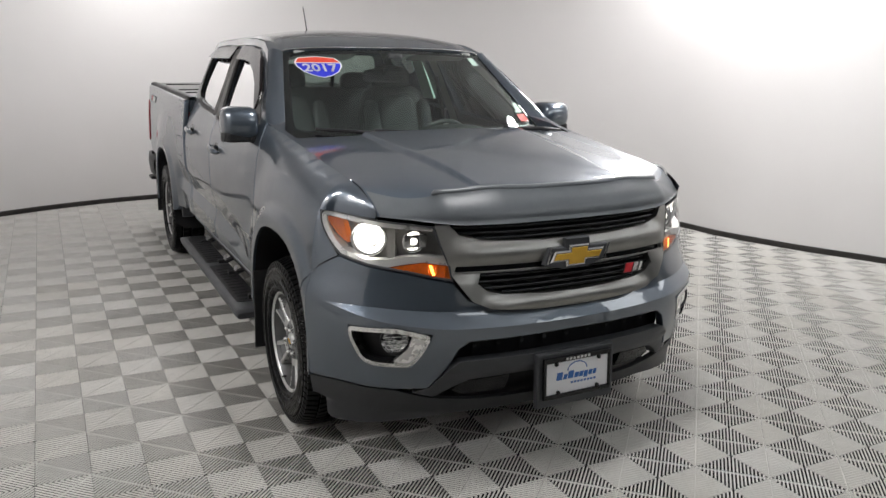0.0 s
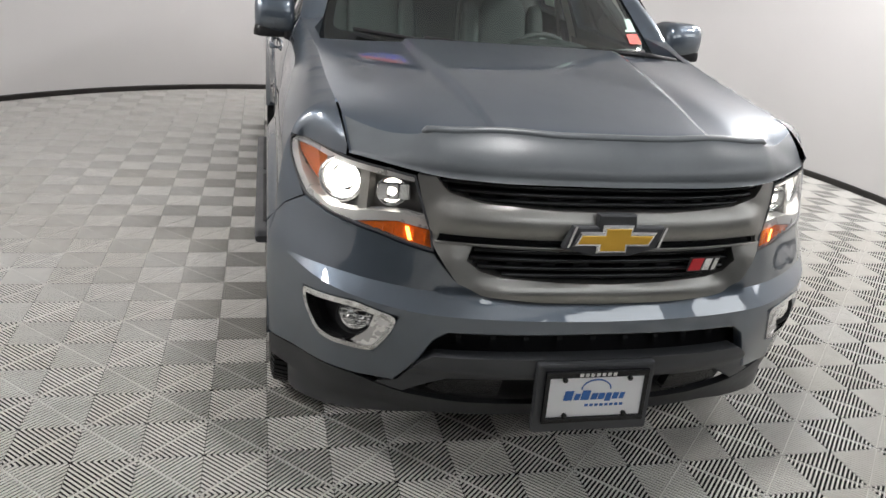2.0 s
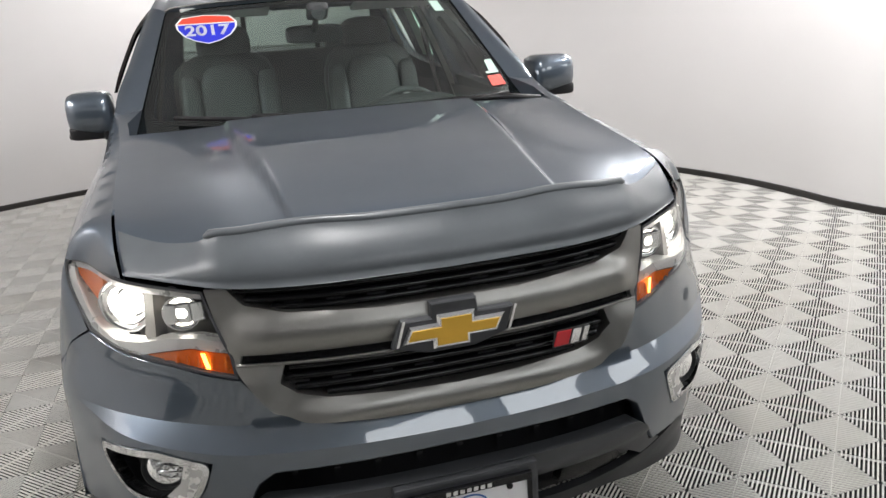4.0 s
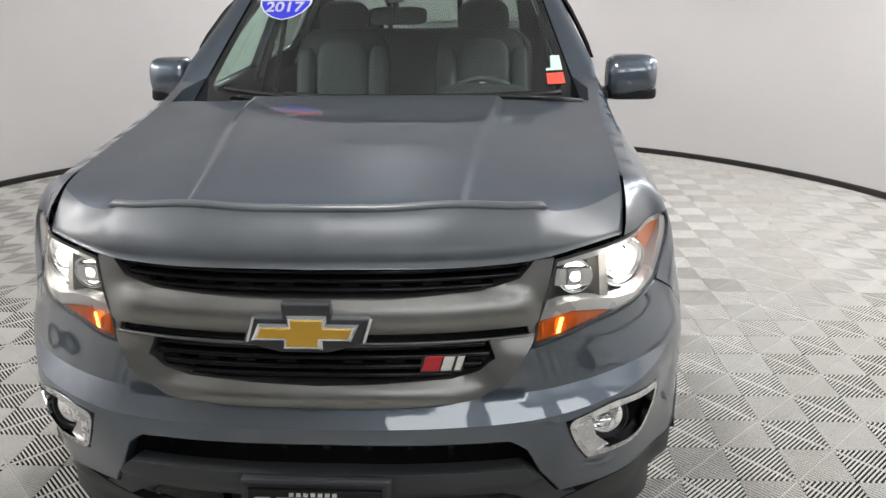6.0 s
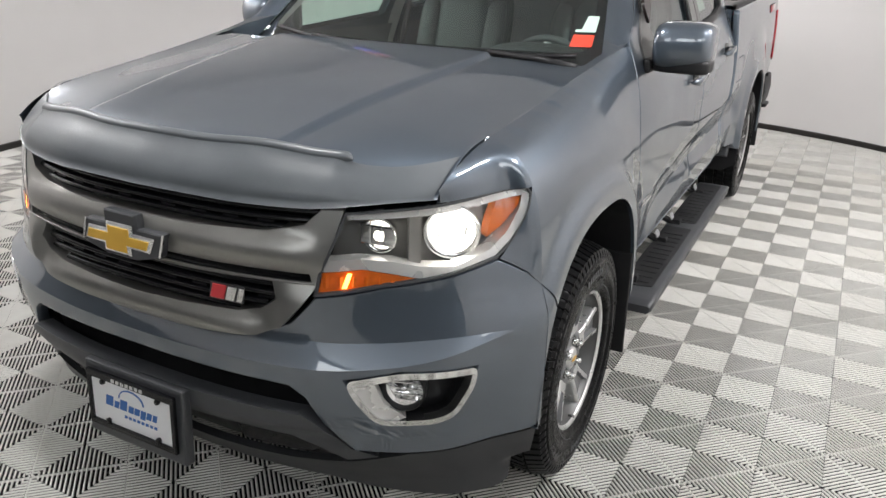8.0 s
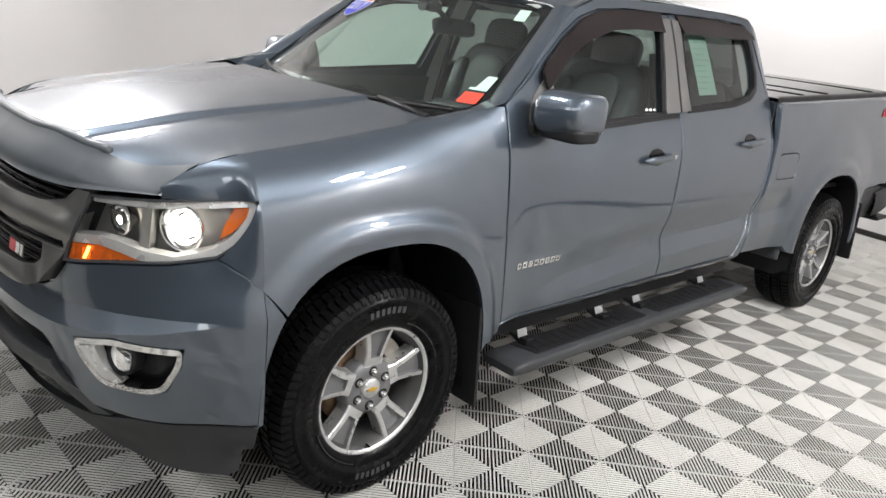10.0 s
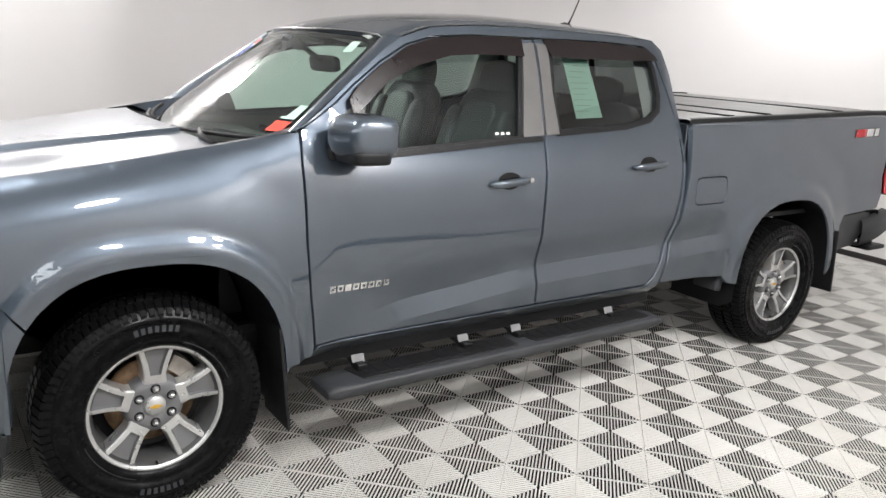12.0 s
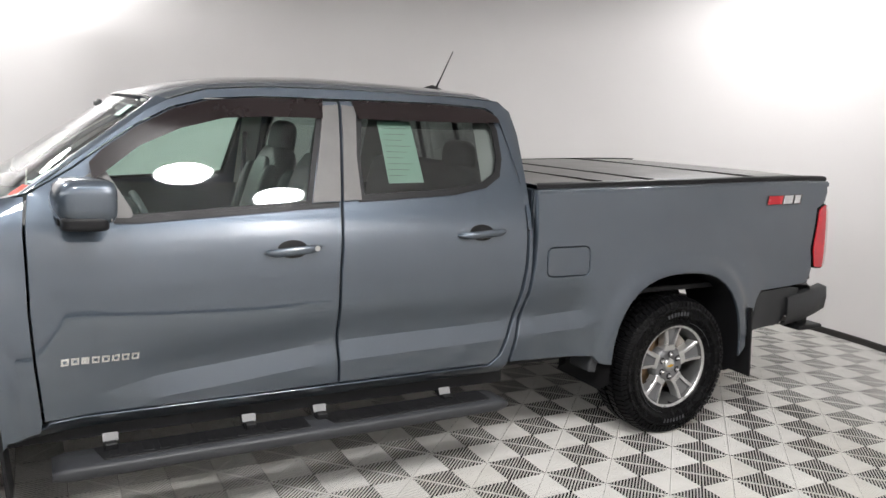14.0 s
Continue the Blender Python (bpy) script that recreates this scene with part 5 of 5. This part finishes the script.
        pr = [[sp(r, -w + .018, h + .001), sp(r, -w + .022, h - .012), sp(r, w - .022, h - .012), sp(r, w - .018, h + .001)] for r, w, h in ((.112, .036, .079), (.15, .043, .084), (.19, .054, .089), (.212, .061, .093), (.221, .064, .094))]
        loft(pr, bm=own, smooth=False)
        own.faces.new([own.verts.new(p) for p in pr[0]])
        add("spoke_pocket", own, POCKET, wh, "grey painted pocket")
    for k in range(6):
        a = math.pi / 6 + 2 * math.pi * k / 6
        own = lathe([(.066, .0115), (.088, .0115), (.094, .008), (.096, .0005)], 6)
        for v in own.verts:
            v.co += Vector((0, .062 * math.cos(a), .062 * math.sin(a)))
        add("lug_nut", own, CHROME, wh)
        own = lathe([(.0785, .017), (.079, .012)], 18)
        for v in own.verts:
            v.co += Vector((0, .062 * math.cos(a), .062 * math.sin(a)))
        add("lug_seat", own, GLOSS, wh)
    cap = add("centre_cap", lathe([(.068, .037), (.080, .035), (.084, .03), (.086, .0005)], 32), SILVER, wh)
    add("cap_mark", prism([(a * .14, b * .14) for a, b in bow], .002, lambda a, b, h: (.0862 + h, -a if sg < 0 else a, b)), GOLD, cap, "small gold cross")
    add("valve", lathe([(.088, .004), (.108, .004), (.110, .0005)], 8), GLOSS, wh).location = place.to_3x3() @ Vector((0, 0, -.205))
    add("brake_disc", lathe([(-.005, .085), (-.005, .155), (.008, .155), (.008, .085)], 48), RUST, wh, "rusty brake disc")
    own = bmesh.new()
    loft([[(xx, r * math.cos(a), r * math.sin(a)) for xx, r in ((-.03, .115), (.035, .118), (.035, .175), (-.03, .178))] for a in [math.radians(20 + 5 * k) for k in range(10)]], True, True, own, False)
    add("caliper", own, IRON, wh, "bare metal brake caliper")
    add("brake_dust_shield", lathe([(-.02, .02), (-.02, .185), (-.015, .19)], 32), BLACK, wh)
    return wh


wheel(.8, 0.0, 1, -2)
wheel(-.8, 0.0, -1, 20)
wheel(.8, WB, 1, 2)
wheel(-.8, WB, -1, 40)

# ---- cabin
def front_seat(x):
    seat = part("front_seat", soft_block((.50, .52, .17), (x, 1.42, .88)), LEATHER, truck, "dark grey leather front seat")
    part("seat_insert", soft_block((.30, .40, .05), (x, 1.40, .955)), LEATHER2, seat)
    lean = pose(0, 0, 0, -17, 0, 0)
    part("backrest", soft_block((.50, .14, .60), (x, 1.70, 1.15), lean), LEATHER, seat)
    part("backrest_insert", soft_block((.28, .06, .46), (x, 1.635, 1.16), lean), LEATHER2, seat)
    for s in (1, -1):
        part("bolster", soft_block((.10, .13, .46), (x + s * .19, 1.64, 1.12), lean), LEATHER2, seat)
    head = part("headrest", soft_block((.27, .11, .20), (x, 1.795, 1.475), pose(0, 0, 0, -8, 0, 0), 3.2), LEATHER, seat)
    for s in (1, -1):
        part("headrest_post", tube([(x + s * .06, 1.78, 1.36), (x + s * .06, 1.79, 1.42)], .006, 8), CHROME, head)


front_seat(.37)
front_seat(-.37)
bench = part("rear_bench", soft_block((1.34, .48, .18), (0, 2.18, .88)), LEATHER, truck, "dark grey leather rear bench")
part("bench_back", soft_block((1.34, .14, .56), (0, 2.45, 1.13), pose(0, 0, 0, -10, 0, 0), 6), LEATHER, bench)
for x in (-.38, .38):
    part("headrest", soft_block((.26, .10, .16), (x, 2.49, 1.44), None, 3.2), LEATHER, bench)

dash = part("dashboard", loft([[(x, y - .10 * (1 - (x / .72) ** 2), z + .015 * math.cos(3 * x)) for x in [-.72 + 1.44 * k / 30 for k in range(31)]] for y, z in ((.42, 1.19), (.60, 1.185), (.75, 1.178), (.88, 1.165), (.96, 1.12), (.97, 1.02), (.92, .85), (.88, .65))]), DASH, truck, "dark dashboard", True)
part("instrument_hood", soft_block((.40, .26, .11), (.37, .84, 1.185), None, 3), DASH, dash)
part("centre_screen", block((.22, .02, .15), (0, .955, 1.10), .006, 2, pose(0, 0, 0, -12, 0, 0)), GLOSS, dash)
for x in (-.58, -.1, .1, .62):
    part("air_vent", block((.11, .02, .06), (x, .962, 1.14 if abs(x) > .3 else 1.02), .008, 2), GLOSS, dash)
part("centre_console", soft_block((.26, .85, .30), (0, 1.40, .82), None, 6), DASH, truck, "dark centre console")
bm = bmesh.new()
tm = Matrix.Translation((.37, 1.02, 1.085)) @ pose(0, 0, 0, -66, 0, 0)
append(bm, lathe([(.0, .172), (.012, .176), (.016, .185), (.012, .194), (.0, .198), (-.012, .194), (-.016, .185), (-.012, .176), (.0, .172)], 40, "z"), tm)
sw = part("steering_wheel", bm, LEATHER, truck, "leather steering wheel")
bm = bmesh.new()
append(bm, soft_block((.15, .13, .05), (0, 0, -.02)), tm)
part("wheel_boss", bm, DASH, sw)
for a in (0, 180, 270):
    bm = bmesh.new()
    append(bm, block((.13, .03, .016), (.11, 0, -.01), .004, 1), tm @ pose(0, 0, 0, 0, 0, a))
    part("wheel_spoke", bm, SILVER if a == 270 else DASH, sw)
part("steering_column", tube([(.37, 1.01, 1.08), (.37, .85, 1.0)], .04, 12), DASH, sw)
vm = part("rear_view_mirror", soft_block((.25, .035, .075), (0, 1.03, 1.515), pose(0, 0, 0, 8, 0, 4), 5), DASH, truck, "black rear-view mirror")
part("mirror_stalk", tube([(0, 1.01, 1.53), (0, .90, 1.60), (0, .83, 1.60)], [.012, .012, .03], 10), DASH, vm)
part("sensor_box", soft_block((.09, .09, .04), (0, .875, 1.605), pose(0, 0, 0, -30, 0, 0), 5), DASH, vm)
part("mirror_plate", block((.22, .003, .055), (0, 1.05, 1.515), .001, 1, pose(0, 0, 0, 8, 0, 4)), CHROME, vm)
# liner, inner pillars, inner door skins
bm = loft([[(x * .96, y, z - .035) for x, y, z in (roof_at(w, .03 + .95 * t) for w in RW[2:-2:2])] for t in [k / 12 for k in range(13)]])
liner = part("headliner", bm, LINER, truck, "light grey headliner")
for x in (-.36, .36):
    part("sun_visor", block((.36, .15, .018), (x, 1.04, 1.625), .008, 2, pose(0, 0, 0, -12, 0, 0)), LINER, liner)
for sg in (1, -1):
    rows = [[(sg * (side_x(y, z) - .035 - .05 * k), y + .03 * k - .01, z - .02) for k in (0, 1)] for y, z in ((.60, 1.27), (.75, 1.40), (.9, 1.51), (1.05, 1.60))]
    part("inner_pillar", loft(rows), LINER, liner)
    rows = [[(sg * (side_x(1.68, z) - .035), 1.68 + .04 * (z - 1.2) + s, z) for s in (-.05, .06)] for z in (.9, 1.1, 1.25, 1.4, 1.55, 1.66)]
    part("inner_pillar", loft(rows), LINER, liner)
    rows = [[(sg * (side_x(2.5, z) - .04), 2.45 + s, z) for s in (-.04, .12)] for z in (1.2, 1.4, 1.55, 1.66)]
    part("inner_pillar", loft(rows), LINER, liner)
    bm = bmesh.new()
    tube([(sg * .655, 1.66, 1.5), (sg * .72, 1.66, 1.2), (sg * .76, 1.62, .9)], .014, 6, bm)
    part("seat_belt", bm, DASH, liner)
    for y0, y1 in ((.60, 1.64), (1.74, 2.50)):
        rows = [[(sg * (side_x(y, z) - .06), y, z) for y in [y0 + (y1 - y0) * k / 6 for k in range(7)]] for z in (.55, .8, 1.0, 1.12, 1.2)]
        door_card = part("door_card", loft(rows), LEATHER2, truck, "grey door trim panel")
        part("armrest", soft_block((.07, .40, .07), (sg * .78, (y0 + y1) / 2, .98)), DASH, door_card)
part("cab_floor", block((1.6, 2.1, .05), (0, 1.55, .52), .01, 1), DASH, truck)
part("firewall", block((1.5, .04, .6), (0, .50, .85), .01, 1), DASH, truck)

# ---- stickers and papers on the glass
def on_screen(x, z, lift=-.004):
    return Vector((x, screen_y(x, z) + lift, z + lift * .4))


def sticker(name, poly, material, parent, lift, label=""):
    bm = patch(poly, lambda a, b, d=0.0: on_screen(a, b, lift), .03, (), 0)
    return part(name, bm, material, parent, label)


cx, cz, wd, ht = -.445, 1.565, .118, .055
shield = [(-1, .42), (-.8, .85), (-.3, .95), (0, 1.0), (.3, .95), (.8, .85), (1, .42), (.97, .05), (.75, -.45), (.4, -.8), (0, -1), (-.4, -.8), (-.75, -.45), (-.97, .05)]
sh = [(cx + a * wd, cz + b * ht) for a, b in shield]
yr = sticker("year_sticker", sh, WHITE, ws, -.004, "red, white and blue shield sticker reading 2017")
sticker("sticker_band", [(cx + a * wd * .94, cz + (b * .93) * ht) for a, b in [(-1, .47), (-.8, .87), (-.3, .97), (0, 1.02), (.3, .97), (.8, .87), (1, .47)]], REDPAPER, yr, -.006, "red band")
sticker("sticker_field", [(cx + a * wd * .93, cz + b * ht * .92) for a, b in [(-1, .38), (1, .38), (.97, .05), (.75, -.45), (.4, -.8), (0, -1), (-.4, -.8), (-.75, -.45), (-.97, .05)]], BLUE, yr, -.006, "blue field")
txt = bpy.data.curves.new("year_text", "FONT")
txt.body = "2017"
txt.size = .085
txt.align_x, txt.align_y = "CENTER", "CENTER"
txt.extrude = .0004
txt.offset = .0022
txt.materials.append(WHITE)
tob = new("year_text", txt)
tme = bpy.data.meshes.new_from_object(tob.evaluated_get(bpy.context.evaluated_depsgraph_get()))
bpy.data.objects.remove(tob)
for v in tme.vertices:
    v.co = on_screen(cx + v.co.x * 1.0, cz - .004 + v.co.y * .62, -.009)
tob = new("year_text", tme)
tob.parent = yr
sticker("inspection_sticker", [(.615, 1.275), (.685, 1.275), (.679, 1.312), (.612, 1.312)], REDPAPER, ws, .004, "red sticker in the corner of the windscreen")
sticker("pale_sticker", [(.612, 1.320), (.677, 1.320), (.668, 1.37), (.632, 1.37), (.630, 1.328), (.612, 1.328)], GREENPAPER, ws, .004, "pale sticker above the red one")
sticker("pale_sticker", [(.505, 1.575), (.55, 1.575), (.535, 1.618), (.49, 1.618)], GREENPAPER, ws, .004, "pale green sticker at the windscreen's top")
paper = part("window_paper", patch([(1.935, 1.335), (2.105, 1.34), (2.075, 1.60), (1.915, 1.60)], lambda a, b, d=0.0: (side_x(a, b) - .02, a, b), .06, (), 0), GREENPAPER, truck, "printed pale paper behind the rear glass")
for k in range(9):
    z = 1.57 - .025 * k
    part("paper_line", patch([(1.94, z), (2.06 - .02 * (k % 3), z), (2.06 - .02 * (k % 3), z - .0025), (1.94, z - .0025)], lambda a, b, d=0.0: (side_x(a, b) - .018, a, b), .05, (), 0), CAPGREY, paper)
for y0 in (1.44, 1.47, 1.50):
    part("glass_mark", patch([(y0, 1.27), (y0 + .02, 1.271), (y0 + .02, 1.281), (y0, 1.28)], lambda a, b, d=0.0: (side_x(a, b) - .009, a, b), .05, (), 0), WHITE, truck)

# ---------------------------------------------------------------- room
CX, CY = ROOM_X, ROOM_Y


WALL_R = Curve([-165, -150, -135, -118, -105, 90, 100, 112, 125, 150, 175, 195], [6.6, 6.3, 5.4, 4.42, 4.15, 4.15, 4.38, 5.1, 5.9, 6.4, 6.6, 6.6])


def wall_r(a):
    """The room's radius by the direction from its middle (0: behind the truck): round, and deeper where the doorway is."""
    d = math.degrees(a) % 360
    return WALL_R(d - 360 if d > 195 else d)


N_WALL = 128
ring_w = []
for k in range(N_WALL):
    a = 2 * math.pi * k / N_WALL
    ring_w.append((math.sin(a), math.cos(a), wall_r(a)))


def wall_ring(out, z):
    return [(CX + s * (r + out), CY + c * (r + out), z) for s, c, r in ring_w]


bm = loft([wall_ring(0, 0), wall_ring(0, .5), wall_ring(0, 1.2), wall_ring(0, 2.2), wall_ring(0, ROOM_H), wall_ring(.12, ROOM_H), wall_ring(.12, 0)], True)
tagged(part("wall", bm, WALL), "curved seamless white studio wall", "wall", kind="structure")
bm = loft([wall_ring(-.001, 0), wall_ring(-.014, 0), wall_ring(-.016, .045), wall_ring(-.012, .052), wall_ring(-.001, .052)], True, smooth=False)
tagged(part("baseboard", bm, BASE), "thin black base trim along the wall", "baseboard", kind="structure")
bm = bmesh.new()
bm.faces.new([bm.verts.new((x, y, ROOM_H)) for x, y, _ in wall_ring(.05, 0)])
tagged(part("ceiling", bm, CEIL), "plain matt white studio ceiling", "ceiling", kind="structure")
first = None
for x, y in LAMPS:
    if first is None:
        first = root("ceiling_lamp", (x, y, ROOM_H), "round white domed ceiling lamp", "lamp", "ceiling lamps")
        for name, prof, mat in (("lamp_frame", [(0, .235), (-.03, .235), (-.04, .225), (-.03, .214), (-.02, .212)], LAMPRIM),
                                ("lamp_dome", [(-.055, .0005), (-.053, .06), (-.048, .12), (-.04, .17), (-.026, .205), (-.02, .211)], LAMPGLOW)):
            bm = lathe(prof, 40, "z")
            for v in bm.verts:
                v.co += Vector((x, y, ROOM_H))
            part(name, bm, mat, first, "glowing white dome" if mat is LAMPGLOW else "")
    else:
        copy_thing(first, pose(x, y, ROOM_H))

# backdrop added for the unseen dark opening behind the walk, for dark reflections, slat by slat
door = tagged(new("door_1"), "added dark slatted backdrop standing for a dark opening", "door", kind="structure")
arc = [math.radians(136 + 84 * k / 40) for k in range(41)]
for n in range(20):
    z0 = .01 + .107 * n
    rows = []
    for a in arc:
        r = wall_r(a)
        rows.append([(CX + math.sin(a) * (r - o), CY + math.cos(a) * (r - o), z0 + dz) for o, dz in ((.03, 0), (.05, .004), (.062, .03), (.062, .075), (.05, .099), (.03, .103))])
    part("slat", loft(rows), BACKDROPGREY, door)

# added area lamps in white frames, out of view, that brighten the truck's front
for n, az in enumerate(FILL_PANELS):
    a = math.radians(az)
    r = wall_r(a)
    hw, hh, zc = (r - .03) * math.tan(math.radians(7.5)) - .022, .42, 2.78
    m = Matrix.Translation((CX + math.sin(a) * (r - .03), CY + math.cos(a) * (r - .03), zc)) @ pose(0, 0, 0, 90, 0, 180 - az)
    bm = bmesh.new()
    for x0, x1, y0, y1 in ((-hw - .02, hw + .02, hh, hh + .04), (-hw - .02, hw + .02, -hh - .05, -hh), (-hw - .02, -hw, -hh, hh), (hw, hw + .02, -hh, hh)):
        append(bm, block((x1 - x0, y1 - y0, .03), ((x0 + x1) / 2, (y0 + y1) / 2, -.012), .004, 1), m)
    tagged(part("window_%d" % (n + 1), bm, LAMPRIM), "white frame of an added fill light", "window", kind="structure")
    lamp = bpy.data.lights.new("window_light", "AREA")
    lamp.shape, lamp.size, lamp.size_y, lamp.energy = "RECTANGLE", 2 * hw, 2 * hh, FILL_WATTS
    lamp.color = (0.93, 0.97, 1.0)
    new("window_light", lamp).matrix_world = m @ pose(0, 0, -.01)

# ---------------------------------------------------------------- floor tiles
LX, LY, LTURN, Q = 1.0607, 1.062, .0025, .2


def tile_geometry(x0, y0, verts, faces):
    """One ribbed tile: four fields of ribs that run round the tile's middle and corners, with a bar across each field."""
    n, diag = 20, Q * math.sqrt(2)
    w = diag / n
    for sx in (1, -1):
        for sy in (1, -1):
            ax, ay = sx / math.sqrt(2), sy / math.sqrt(2)
            bx, by = -ay, ax
            for k in range(n):
                d = (k + .5) * w
                for s in (-1, 1):
                    base = len(verts)
                    for e, z in ((d - .24 * w, -.0044), (d - .11 * w, 0.0), (d + .11 * w, 0.0), (d + .24 * w, -.0044)):
                        h = max(.006, min(e, diag - e) - .0012)
                        for g in (.0020, h):
                            verts.append((x0 + ax * e + bx * g * s, y0 + ay * e + by * g * s, z))
                    for j in range(3):
                        i = base + 2 * j
                        faces.append((i, i + 1, i + 3, i + 2))
            base = len(verts)
            for e in (.004, diag - .004):
                for g, z in ((-.0024, -.008), (-.0009, -.0014), (.0009, -.0014), (.0024, -.008)):
                    verts.append((x0 + ax * e + bx * g, y0 + ay * e + by * g, z))
            for j in range(3):
                faces.append((base + j, base + j + 1, base + j + 5, base + j + 4))


floor = tagged(new("floor"), "grey ribbed plastic floor tiles in a checker pattern", "floor", kind="structure")
vs, fs = [], []
tile_geometry(0, 0, vs, fs)
tile_me = bpy.data.meshes.new("tile")
tile_me.from_pydata(vs, [], fs)
tile_me.materials.append(RIB)
spots = []
for i in range(-18, 18):
    for j in range(-18, 16):
        x, y = LX + 2 * Q * i, LY + 2 * Q * j
        x, y = x - LTURN * (y - LY), y + LTURN * (x - LX)
        a = math.atan2(x - CX, y - CY)
        if math.hypot(x - CX, y - CY) < wall_r(a) + .22:
            under = abs(x) < .6 and -.6 < y < 4.4
            near = min(math.hypot(x - 2.0, y + .2), math.hypot(x + 1.2, y - .2), math.hypot(x - 1.6, y - 2.2)) + (2.0 if under else 0)
            spots.append((near, x, y))
spots.sort()
for _, x, y in spots[:300]:
    o = new("tile", tile_me)
    o.parent = floor
    o.location = (x, y, 0)
vs, fs = [], []
for _, x, y in spots[300:]:
    tile_geometry(x, y, vs, fs)
far_me = bpy.data.meshes.new("far_tiles")
far_me.from_pydata(vs, [], fs)
far_me.materials.append(RIB)
far = tagged(new("far_tiles", far_me), kind="stuff")
far.parent = floor
bm = bmesh.new()
bm.faces.new([bm.verts.new((x, y, -.0125)) for x, y, _ in wall_ring(.15, 0)])
part("subfloor", bm, GAP, floor)
